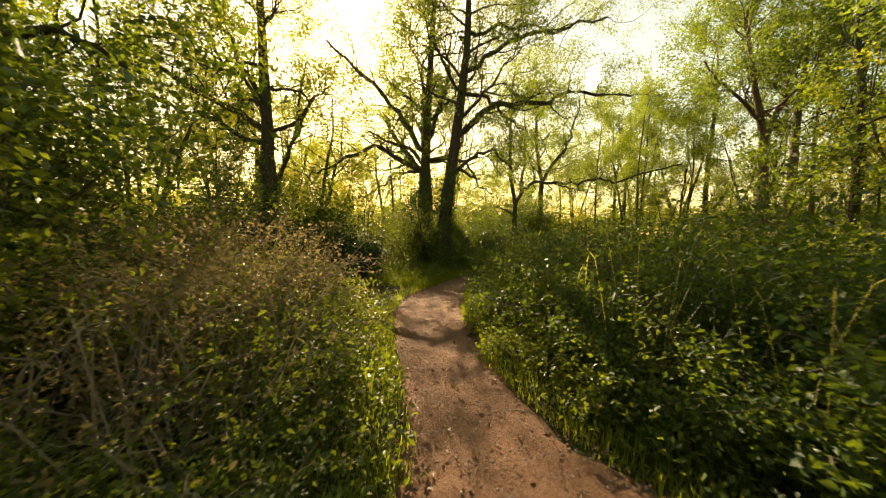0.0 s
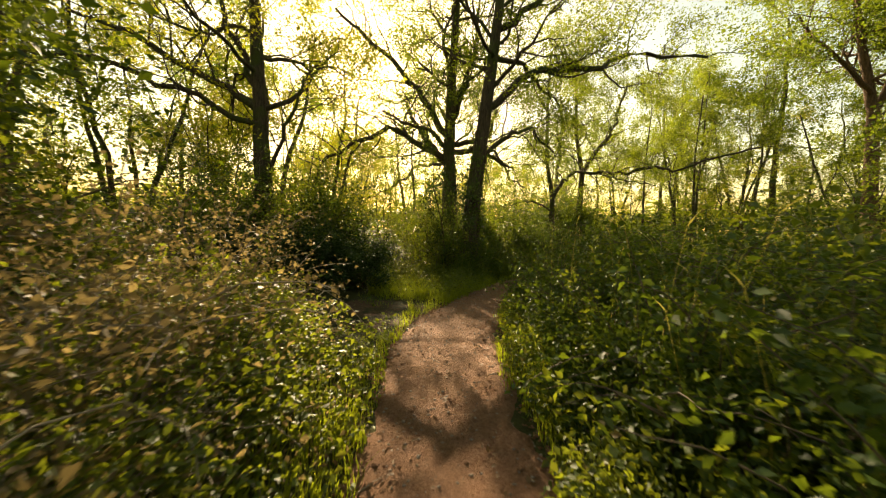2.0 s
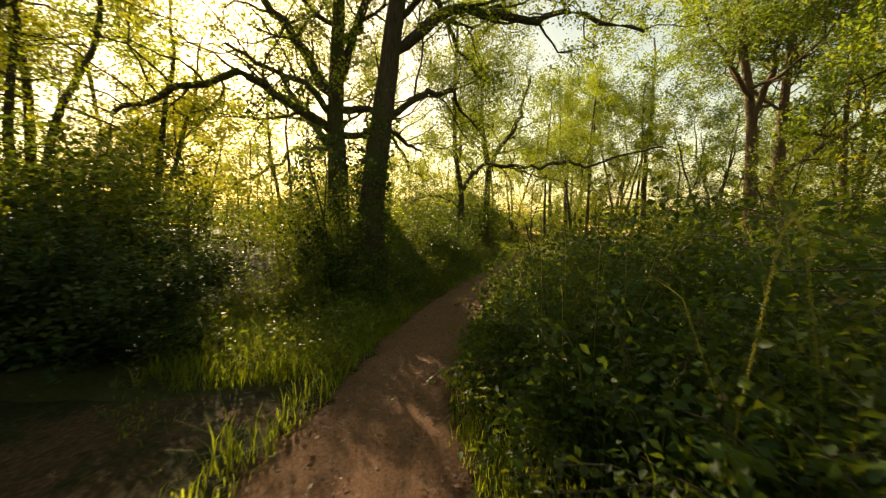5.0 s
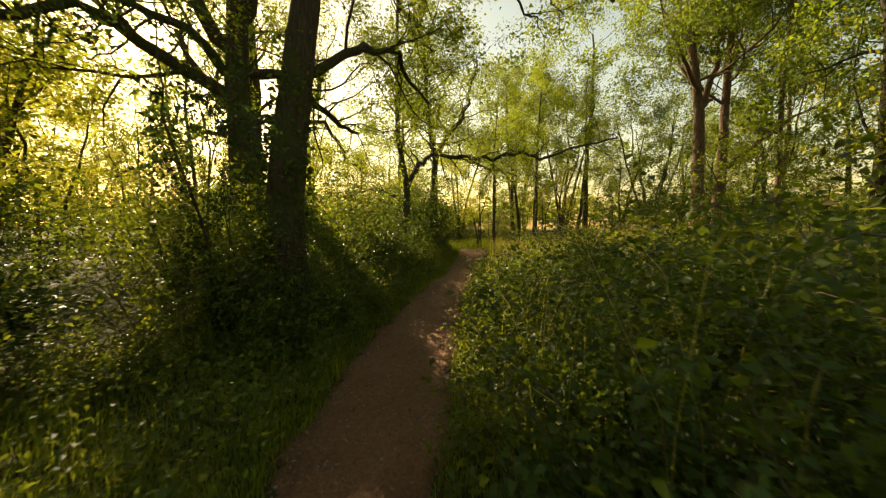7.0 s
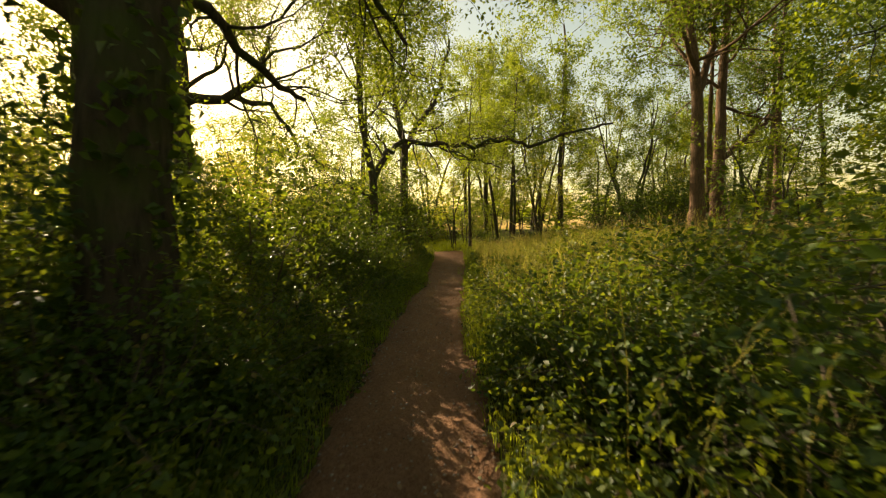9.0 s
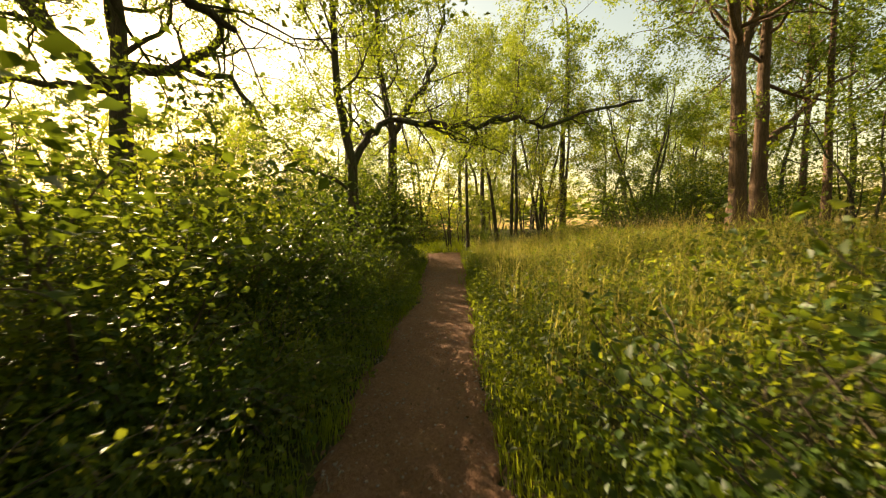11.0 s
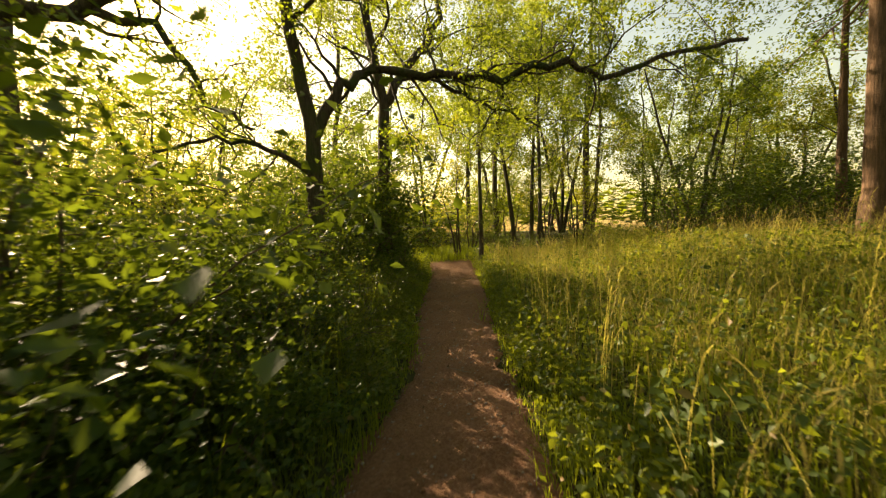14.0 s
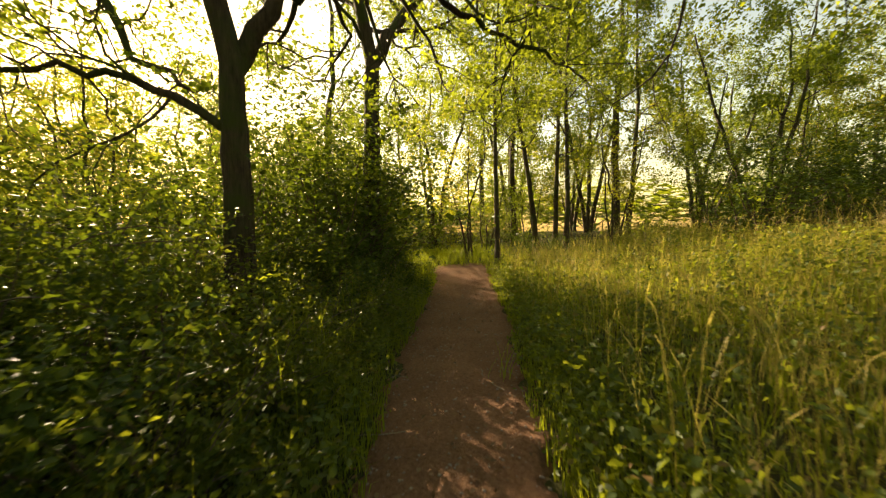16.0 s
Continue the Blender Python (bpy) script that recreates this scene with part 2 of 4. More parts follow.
def grow(rng, start, way, length, radius, level, last, tubes, tips, crook=0.28, lift=0.05, spread=(35, 70), kids=(3, 5), sides=(7, 5, 4, 3), fewest=3):
    """A crooked branch and its side branches; points of the outermost twigs go into tips."""
    n = max(fewest, min(8, int(length / 0.45) + 2))
    p, d, pts = np.array(start, float), unit(np.array(way, float)), []
    for _ in range(n + 1):
        pts.append(p.copy())
        d = unit(d + rng.normal(size=3) * crook + np.array([0, 0, lift]))
        p = p + d * length / n
    r = radius * np.linspace(1, 0.35, n + 1)
    tubes.append((pts, r, sides[min(level, len(sides) - 1)]))
    if level >= last:
        tips.extend(pts[1:])
        return
    for k in range(rng.integers(*kids) + (1 if level == 0 else 0)):
        f = rng.uniform(0.3, 1.0)
        i = min(n, int(f * n) + 1)
        ax = unit(pts[i] - pts[i - 1])
        a = unit(np.cross(ax, rng.normal(size=3)))
        ang = radians(rng.uniform(*spread))
        grow(rng, pts[i], ax * math.cos(ang) + a * math.sin(ang), length * rng.uniform(0.45, 0.72), r[i] * 0.7, level + 1, last, tubes, tips, crook, lift, spread, kids, sides, fewest)
    grow(rng, pts[-1], d, length * 0.55, r[-1], last, last, tubes, tips, crook, lift, spread, kids, sides, fewest)


def around(rng, tips, each, sigma):
    t = np.repeat(np.asarray(tips), each, 0)
    return t + rng.normal(size=t.shape) * sigma


# ---- the ground and the path ----
LEFT_Y = [-12, 2, 3.2, 4.9, 6.9, 8.1, 9.4, 10, 12.6, 14.3, 16.4, 17.9, 19.7, 21.5, 24.6, 28, 31]
LEFT_X = [-0.4, -0.16, -0.29, -0.64, -0.85, -0.78, -0.3, -0.15, 0.9, 1.8, 2.95, 3.8, 5.05, 5.85, 7.5, 9.3, 10.8]
RIGHT_Y = [-12, 2, 2.7, 3.5, 5, 6.4, 7.5, 9.5, 10.2, 11.8, 13.8, 15.65, 17.2, 19.4, 20.8, 22.7, 26, 29.5, 31]
RIGHT_X = [1.6, 1.37, 1.0, 0.71, 0.57, 0.47, 0.52, 0.75, 1.15, 1.9, 2.95, 3.85, 4.85, 6.1, 6.95, 8.2, 10.1, 12.0, 12.8]


def path_left(y):
    return np.interp(y, LEFT_Y, LEFT_X)


def path_right(y):
    return np.interp(y, RIGHT_Y, RIGHT_X)


def smooth(a, b, v):
    t = np.clip((v - a) / (b - a), 0, 1)
    return t * t * (3 - 2 * t)


def wave(x, y):
    return (np.sin(x * 1.7 + 0.6 * np.sin(y * 1.1)) * np.sin(y * 1.3 + 0.8) + 0.6 * np.sin(x * 3.1 + y * 2.3 + 1.0)) / 1.6


def side_path(x, y):
    """How far a spot lies inside the worn side track that leaves to the west (0 to 1)."""
    mid = 8.9 - 0.10 * (x + 1.0)
    half = 0.72 + 0.02 * (-x)
    dy = y - mid
    dy = np.where(dy < 0, np.minimum(dy + 0.95 * smooth(-4.6, -1.6, x), 0), dy)     # trodden wider at the fork
    return (1 - smooth(half - 0.25, half + 0.2, np.abs(dy))) * smooth(0.3, -0.6, x) * smooth(-13, -9, x)


def height(x, y):
    """The ground's height: a worn trough along the path, a bank to the east of it."""
    x, y = np.asarray(x, float), np.asarray(y, float)
    yy = np.clip(y, -12, 31)
    l, r = path_left(yy), path_right(yy)
    off = np.maximum(np.maximum(l - x, x - r), 0) + np.maximum(y - 30, 0)
    worn = 1 - smooth(0.0, 0.35, off)
    worn = np.maximum(worn, side_path(x, y) * 0.95)
    east = smooth(1.0, 9.5, x - r) * 1.1 * smooth(6, 15, y)
    z = east + 0.25 * smooth(24, 34, y) + 0.2 * smooth(2, 10, l - x) + 0.05 * wave(x, y) * smooth(0, 0.6, off)
    return z * (1 - worn * 0.9) - 0.05 * worn


def grid_axis(lo, hi, a, b, fine):
    inner = np.arange(a, b + fine / 2, fine)
    g = 1.22
    out, s, up = [], fine, []
    v = a
    while v > lo:
        s *= g
        v -= s
        out.append(v)
    s, v = fine, b
    while v < hi:
        s *= g
        v += s
        up.append(v)
    return np.array(out[::-1] + list(inner) + up)


gx, gy = grid_axis(-900, 900, -5, 15, 0.3), grid_axis(-900, 900, -2, 31, 0.3)
X, Y = np.meshgrid(gx, gy, indexing="ij")
Zg = height(X, Y)
ii, jj = np.meshgrid(np.arange(len(gx) - 1), np.arange(len(gy) - 1), indexing="ij")
W = len(gy)
gf = np.stack([ii * W + jj, (ii + 1) * W + jj, (ii + 1) * W + jj + 1, ii * W + jj + 1], -1).reshape(-1, 4)
ground = new("ground", mesh_of("ground", np.stack([X, Y, Zg], -1).reshape(-1, 3), gf, SOIL, True))
tagged(ground, "mossy brown woodland soil under grass and leaf litter", "ground", kind="structure")

rng = np.random.default_rng(5)
py = np.arange(-6, 30.6, 0.09)
across = np.linspace(-0.12, 1.12, 26)
PX = path_left(py)[:, None] + (path_right(py) - path_left(py))[:, None] * across[None, :]
PX += 0.045 * (np.sin(py * 2.7) + np.sin(py * 4.9 + 1.3))[:, None] * np.where(across < 0.5, 1, -1)[None, :] * (np.abs(across - 0.5) * 2) ** 3 + 0.03 * (np.sin(py * 9.1) + rng.normal(size=len(py)))[:, None] * (np.abs(across - 0.5) * 2)[None, :] ** 3
PY = np.repeat(py[:, None], len(across), 1)
edge = np.maximum(np.abs(across - 0.5) * 2 - 0.85, 0)[None, :]
PZ = -0.012 - edge * 0.22 + 0.010 * wave(PX * 3, PY * 3) + 0.009 * rng.normal(size=PX.shape) + 0.2 * smooth(26, 30, PY)
pi, pj = np.meshgrid(np.arange(len(py) - 1), np.arange(len(across) - 1), indexing="ij")
W = len(across)
pf = np.stack([pi * W + pj, pi * W + pj + 1, (pi + 1) * W + pj + 1, (pi + 1) * W + pj], -1).reshape(-1, 4)
path = new("path", mesh_of("path", np.stack([PX, PY, PZ], -1).reshape(-1, 3), pf, DIRT, True))
tagged(path, "narrow trodden path of reddish brown dry dirt", "path", kind="structure")

sx, sy = np.arange(-11, -0.2, 0.12), np.arange(-3.4, 1.91, 0.12)
SX, SV = np.meshgrid(sx, sy, indexing="ij")
SY = 8.9 - 0.10 * (SX + 1.0) + SV
SD = np.where(SV < 0, np.minimum(SV + 0.95 * smooth(-4.6, -1.6, SX), 0), SV)
SZ = -0.02 - 0.10 * smooth(0.4, 1.2, np.abs(SD) - 0.02 * (-SX) + 0.12 * np.sin(SX * 2.3)) + 0.012 * wave(SX * 3, SY * 3) - 0.03 * smooth(-1.4, -0.2, SX)
si, sj = np.meshgrid(np.arange(len(sx) - 1), np.arange(len(sy) - 1), indexing="ij")
W = len(sy)
sf = np.stack([si * W + sj, (si + 1) * W + sj, (si + 1) * W + sj + 1, si * W + sj + 1], -1).reshape(-1, 4)
track = new("side_track", mesh_of("side_track", np.stack([SX, SY, SZ], -1).reshape(-1, 3), sf, TRACK, True))
tagged(track, "shaded half-overgrown dirt track that branches off the path", "path", kind="structure")


# ---- trees that stand near the path ----
def limb_points(rng, pts, steps=4, bend=0.16):
    """A crooked line through the given points."""
    p = np.asarray(pts, float)
    at = np.linspace(0, len(p) - 1, (len(p) - 1) * steps + 1)
    line = np.stack([np.interp(at, np.arange(len(p)), p[:, i]) for i in range(3)], 1)
    seg = np.linalg.norm(p[1:] - p[:-1], axis=1).mean() / steps
    line[1:-1] += rng.normal(size=line[1:-1].shape) * seg * bend
    return line


def big_tree(name, seed, trunk, radius, limbs, label, crown_from, shoots, reach, each=18, leaf=0.12, leaf_mat=None, bark=None, sigma=0.16, top=0.3, last=2, lift=0.05, ivy=0.0, simple=True):
    """trunk: points from the base up; limbs: (radius, points); shoots: how many branches grow from the trunk above crown_from."""
    rng = np.random.default_rng(seed)
    bark, leaf_mat = bark or BARK, leaf_mat or OAK
    base = np.array(trunk[0], float)
    base[2] = float(height(base[0], base[1]))
    thing = new(name)
    thing.location = base
    local = np.array([(x - base[0], y - base[1], z - base[2]) for x, y, z in trunk], float)
    local[0, 2] = -0.15
    line = limb_points(rng, local, 6, 0.015)
    hgt = np.maximum(line[:, 2], 0)
    rad = radius * np.interp(np.linspace(0, 1, len(line)), [0, 1], [1, top]) * (1 + 0.55 * np.exp(-hgt / 0.35))
    v, f = tube(line, rad, 24, 0.028, rng)
    part("trunk", mesh_of("trunk", v, f, bark, True), thing)
    if ivy:
        m = 1500
        z = ivy * rng.beta(1.0, 1.5, m)
        a = rng.uniform(0, 2 * np.pi, m)
        grown = np.sin(a * 2 + z * 1.3) + 0.6 * np.sin(a * 3 - z * 2.9) > -0.35
        z, a = z[grown], a[grown]
        out = np.interp(z, line[:, 2], rad) + rng.uniform(0.02, 0.16, len(z))
        c = np.column_stack([np.interp(z, line[:, 2], line[:, 0]) + np.cos(a) * out, np.interp(z, line[:, 2], line[:, 1]) + np.sin(a) * out, z])
        part("ivy", leaves_mesh("ivy", rng, c, 0.085, HEDGE, 0.8, 0.2, 0.5), thing, "dark green ivy leaves climbing the trunk")
    twigs, tips = [], []
    for r, pts in limbs:
        lp = limb_points(rng, np.array(pts, float) - base, 4)
        lr = r * np.linspace(1, 0.35, len(lp))
        v, f = tube(lp, lr, 9, 0.04, rng)
        part("limb", mesh_of("limb", v, f, bark, True), thing)
        for i in range(3, len(lp)):
            ax = unit(lp[i] - lp[i - 1])
            a = unit(np.cross(ax, rng.normal(size=3)))
            w = ax * 0.5 + a * 0.8 + np.array([0, 0, 0.15])
            grow(rng, lp[i], w, reach * rng.uniform(0.35, 0.75), lr[i] * 0.4, 1, 2, twigs, tips, 0.3, lift)
    heights = line[:, 2]
    for k in range(shoots):
        z = crown_from + (heights[-1] - crown_from) * (k + rng.uniform(0, 1)) / shoots
        i = int(np.clip(np.searchsorted(heights, z), 1, len(line) - 1))
        a = k * 2.4 + rng.uniform(-0.5, 0.5)
        w = np.array([math.cos(a), math.sin(a), rng.uniform(0.25, 0.9)])
        grow(rng, line[i], w, reach * rng.uniform(0.7, 1.1) * (1 - 0.35 * k / shoots), rad[i] * 0.42, 0, last, twigs, tips, 0.28, lift)
    grow(rng, line[-1], line[-1] - line[-2], reach * 0.8, rad[-1] * 0.9, 0, last, twigs, tips, 0.25, lift)
    tagged(part("branching", tubes_mesh("branching", twigs, bark), thing), kind="stuff")
    part("crown", leaves_mesh("crown", rng, around(rng, tips, each, sigma), leaf, leaf_mat, simple=simple), thing)
    return tagged(thing, label, "tree")


big_tree("oak_tree", 11, [(-6.1, 13.1, 0), (-6.15, 13.1, 2.5), (-6.25, 13.1, 4.8), (-6.5, 13.2, 8), (-6.7, 13.3, 11)], 0.30,
         [(0.12, [(-6.2, 13.1, 4.7), (-7.6, 12.8, 5.6), (-9.6, 12.4, 6.6), (-11.6, 12.4, 7.4)]),
          (0.11, [(-6.25, 13.1, 5.0), (-7.0, 13.2, 6.8), (-8.0, 13.3, 8.6), (-8.6, 13.3, 10.6)]),
          (0.09, [(-6.15, 13.1, 4.2), (-7.4, 12.2, 4.9), (-9.2, 11.4, 5.4), (-11.0, 11.0, 5.6)]),
          (0.07, [(-6.1, 13.0, 2.6), (-5.4, 12.8, 3.9), (-4.9, 12.7, 4.9), (-4.7, 12.6, 5.5)])],
         "tall oak with a dark bare trunk and yellow-green leaves", 4.2, 12, 3.6, each=10, leaf=0.09, sigma=0.15, leaf_mat=GOLD)
big_tree("oak_tree", 12, [(0.1, 13.5, 0), (0.12, 13.5, 2.2), (0.45, 13.7, 5.1), (0.75, 13.8, 8.0), (0.8, 14.0, 11)], 0.28,
         [(0.13, [(0.45, 13.7, 5.0), (1.7, 14.1, 6.2), (3.4, 14.6, 6.7), (5.6, 15.0, 7.3), (7.6, 15.2, 7.2)]),
          (0.08, [(0.3, 13.6, 3.6), (1.2, 14.2, 4.4), (2.0, 15.0, 4.9), (2.9, 15.6, 4.2)]),
          (0.09, [(0.6, 13.75, 6.6), (1.7, 15.2, 7.0), (2.6, 16.8, 6.8), (3.9, 18.0, 6.5)]),
          (0.10, [(0.75, 13.8, 7.4), (2.2, 14.0, 8.6), (4.0, 14.3, 9.2), (6.2, 14.5, 9.9)]),
          (0.08, [(0.8, 14.0, 9.0), (2.2, 15.0, 9.8), (4.2, 16.0, 10.2), (6.4, 16.6, 11.0)])],
         "leaning oak with mossy bark beside the path", 5.0, 13, 3.3, each=26, leaf=0.08, sigma=0.15, ivy=4.2, simple=False)
big_tree("oak_tree", 13, [(-0.65, 16.4, 0), (-0.7, 16.4, 2.4), (-0.8, 16.4, 4.4), (-0.75, 16.4, 7.2), (-0.6, 16.3, 11)], 0.33,
         [(0.13, [(-0.75, 16.4, 3.9), (-1.9, 16.1, 4.6), (-3.0, 15.8, 5.1), (-4.2, 15.5, 4.4), (-5.2, 15.2, 3.7)]),
          (0.14, [(-0.8, 16.4, 4.6), (-1.6, 16.5, 6.0), (-2.6, 16.6, 7.4), (-4.2, 16.7, 8.7), (-5.4, 16.8, 9.9)]),
          (0.10, [(-0.8, 16.4, 4.4), (-1.5, 16.0, 5.0), (-2.3, 15.7, 5.2), (-3.2, 15.6, 5.6)]),
          (0.11, [(-0.75, 16.4, 4.6), (0.3, 17.2, 4.9), (1.2, 17.9, 4.2), (1.8, 18.3, 4.1)]),
          (0.11, [(-0.75, 16.4, 5.4), (-0.3, 16.8, 7.0), (0.1, 17.0, 8.6), (0.2, 17.0, 10.4)])],
         "many-limbed oak with a long arching low limb", 5.8, 11, 3.3, each=9, leaf=0.085, sigma=0.15)
big_tree("oak_tree", 14, [(-1.6, 28.3, 0), (-1.6, 28.3, 3), (-1.6, 28.3, 5.8), (-1.5, 28.2, 8), (-1.7, 28.0, 12)], 0.42,
         [(0.26, [(-1.7, 28.2, 6.0), (-2.8, 27.7, 7.2), (-3.9, 27.2, 8.6), (-4.4, 27.0, 9.8)]),
          (0.22, [(-1.6, 28.2, 6.6), (0.2, 27.8, 7.0), (1.2, 27.6, 7.9), (1.6, 27.4, 9.5)]),
          (0.12, [(0.2, 27.8, 7.0), (1.6, 27.3, 6.6), (2.7, 27.1, 4.9), (3.6, 27.0, 4.3)]),
          (0.12, [(-1.7, 28.2, 6.0), (-3.4, 27.0, 5.6), (-5, 26.4, 4.2), (-6.2, 26, 3.4)])],
         "broad old oak with a stout dark trunk and spreading limbs", 6.2, 12, 4.0, each=18, leaf=0.10, sigma=0.16)
big_tree("oak_tree", 15, [(4.5, 22.8, 0), (4.52, 22.8, 1.8), (4.5, 22.8, 3.3), (4.15, 22.9, 5.2), (4.1, 23, 8), (4.15, 23, 11)], 0.17,
         [(0.11, [(4.52, 22.8, 3.2), (5.0, 22.9, 4.2), (5.7, 23.0, 4.75), (6.9, 22.6, 4.6), (8.0, 21.8, 4.55), (8.9, 21.2, 4.75), (9.7, 20.9, 4.5), (11.3, 20.3, 5.0), (12.8, 19.8, 5.4)]),
          (0.055, [(4.5, 22.8, 2.5), (3.8, 22.9, 3.0), (3.0, 23.0, 3.1), (2.2, 23.0, 2.8)]),
          (0.05, [(6.9, 22.6, 4.6), (7.8, 22.7, 4.3), (8.8, 22.6, 4.2), (9.9, 22.8, 4.0)])],
         "forked oak with a crooked limb reaching over the path", 5.0, 9, 2.6, each=14, leaf=0.082, sigma=0.15, simple=False)
big_tree("oak_tree", 16, [(7.0, 26.3, 0), (7.0, 26.3, 2.6), (7.05, 26.3, 5.2), (6.6, 26.3, 7.5), (6.4, 26.3, 11)], 0.23,
         [(0.15, [(7.05, 26.3, 5.2), (7.8, 26.4, 6.4), (8.7, 26.6, 7.6), (9.4, 26.8, 9.4), (9.8, 27, 11)]),
          (0.05, [(7.0, 26.3, 5.6), (6.2, 26.0, 6.3), (5.2, 25.8, 6.6)])],
         "straight oak forking high above the undergrowth", 5.2, 11, 2.9, each=18, leaf=0.09, sigma=0.15)
big_tree("pine_tree", 17, [(17.6, 18.6, 0), (17.6, 18.6, 3), (17.7, 18.6, 7), (18.0, 18.5, 13)], 0.30,
         [(0.12, [(17.7, 18.6, 4.2), (18.9, 18.2, 5.2), (20.4, 17.8, 6.4), (22, 17.4, 7.2)])],
         "tall tree with a reddish sunlit trunk on the bank", 4.6, 11, 4.0, each=26, leaf=0.10, bark=PINE, leaf_mat=DEEP)
big_tree("pine_tree", 18, [(16.4, 18.7, 0), (16.35, 18.7, 3), (16.2, 18.7, 6.6), (15.6, 18.7, 9), (15.0, 18.7, 12)], 0.29,
         [(0.15, [(16.2, 18.7, 6.6), (16.9, 18.7, 8.2), (17.6, 18.8, 10), (18.4, 18.9, 11.6)]),
          (0.11, [(16.1, 18.7, 7.2), (14.9, 18.4, 8.2), (13.4, 18.0, 9.0), (12.2, 17.6, 9.8)])],
         "tall forked tree with reddish bark on the bank", 5.6, 11, 4.0, each=26, leaf=0.10, bark=PINE, leaf_mat=DEEP)
for seed, pts, r in ((61, [(20.6, 20.4, 0), (20.6, 20.4, 3), (20.5, 20.4, 7), (20.7, 20.4, 12)], 0.17), (62, [(19.4, 17.4, 0), (19.5, 17.4, 3), (19.4, 17.4, 7), (19.8, 17.4, 12)], 0.16),
                     (63, [(24.0, 19.4, 0), (24.0, 19.4, 3), (24.3, 19.4, 7), (24.1, 19.4, 12)], 0.18)):
    big_tree("pine_tree", seed, pts, r, [], "slim tree with a bare reddish trunk on the bank", 6.0, 8, 2.6, each=14, bark=PINE, leaf=0.11, leaf_mat=DEEP)
big_tree("oak_tree", 19, [(-7.4, 6.2, 0), (-7.5, 6.2, 3), (-7.5, 6.2, 6), (-7.6, 6.2, 10)], 0.26,
         [(0.09, [(-7.45, 6.2, 4.4), (-6.3, 6.4, 4.7), (-5.6, 6.6, 4.2)])],
         "dark oak trunk rising out of tall shrubs", 4.0, 9, 3.2, each=16)
for seed, pts, r in ((21, [(12.05, 28.7, 0), (12.0, 28.7, 3), (11.95, 28.7, 6), (12.2, 28.7, 10)], 0.10),
                     (22, [(19.0, 29.0, 0), (19.4, 29.0, 3), (19.7, 29.0, 7), (19.6, 29, 11)], 0.13),
                     (23, [(15.4, 30.5, 0), (14.9, 30.5, 3.5), (14.0, 30.4, 7.5), (13.8, 30.4, 11)], 0.12),
                     (24, [(16.6, 30.8, 0), (16.7, 30.8, 4), (16.9, 30.8, 8), (17, 30.8, 12)], 0.12),
                     (25, [(15.2, 28.7, 0), (15.3, 28.7, 3), (15.2, 28.7, 7), (15.5, 28.7, 11)], 0.11),
                     (26, [(-4.9, 30.5, 0), (-5.0, 30.5, 3), (-5.6, 30.5, 6), (-5.8, 30.5, 9)], 0.15),
                     (27, [(-3.4, 24.5, 0), (-3.3, 24.5, 3), (-3.6, 24.6, 6), (-3.4, 24.6, 9)], 0.09)):
    big_tree("young_tree", seed, pts, r, [], "slender young tree with a thin dark trunk", 3.4, 9, 1.9 if seed < 26 else 1.2, each=15 if seed < 26 else 4, sigma=0.15, leaf=0.10, last=2)

# ---- trees of the wood around, a few kinds repeated ----
def wood_tree(name, seed, tall, radius, clear, reach, label, leaf_mat, stems=1, leaf=0.14, each=19, sigma=0.2):
    rng = np.random.default_rng(seed)
    thing = new(name)
    twigs, tips = [], []
    for s in range(stems):
        a = s * 2.2 + rng.uniform(0, 1)
        tilt = 0.0 if stems == 1 else 0.22
        top = np.array([math.cos(a) * tall * tilt, math.sin(a) * tall * tilt, tall]) + rng.normal(size=3) * 0.4
        line = limb_points(rng, [(0.1 * math.cos(a), 0.1 * math.sin(a), -0.2), tuple(top * 0.35 + rng.normal(size=3) * 0.14), tuple(top * 0.7 + rng.normal(size=3) * 0.22), tuple(top)], 4, 0.06)
        rad = radius * np.linspace(1, 0.25, len(line))
        v, f = tube(line, rad, 7, 0.04, rng)
        part("trunk", mesh_of("trunk", v, f, BARK, True), thing)
        shoots = max(4, int(9 / stems))
        for k in range(shoots):
            z = clear + (tall - clear) * (k + rng.uniform(0, 1)) / shoots
            i = int(np.clip(np.searchsorted(line[:, 2], z), 1, len(line) - 1))
            b = k * 2.4 + rng.uniform(-0.6, 0.6) + s
            grow(rng, line[i], (math.cos(b), math.sin(b), rng.uniform(0.1, 0.8)), reach * rng.uniform(0.6, 1.1), rad[i] * 0.4, 0, 2, twigs, tips, 0.28, 0.04, (35, 75), (2, 4), (5, 4, 3), 2)
    tagged(part("branching", tubes_mesh("branching", [w for w in twigs if w[2] > 3], BARK), thing), kind="stuff")
    part("crown", leaves_mesh("crown", rng, around(rng, tips, each, sigma), leaf, leaf_mat, 0.62, simple=True), thing)
    return tagged(thing, label, "tree", "trees of the wood")


used = set()


def put(kind, x, y, turn, sx, sy, sz, sink=0.05, label=""):
    """Stand one more of a kind on the ground."""
    m = pose(x, y, float(height(x, y)) - sink, 0, 0, turn) @ Matrix.Diagonal((sx, sy, sz, 1))
    if kind.name in used:
        ob = copy_thing(kind, m)
    else:
        used.add(kind.name)
        kind.matrix_basis = m
        ob = kind
    return tagged(ob, label)


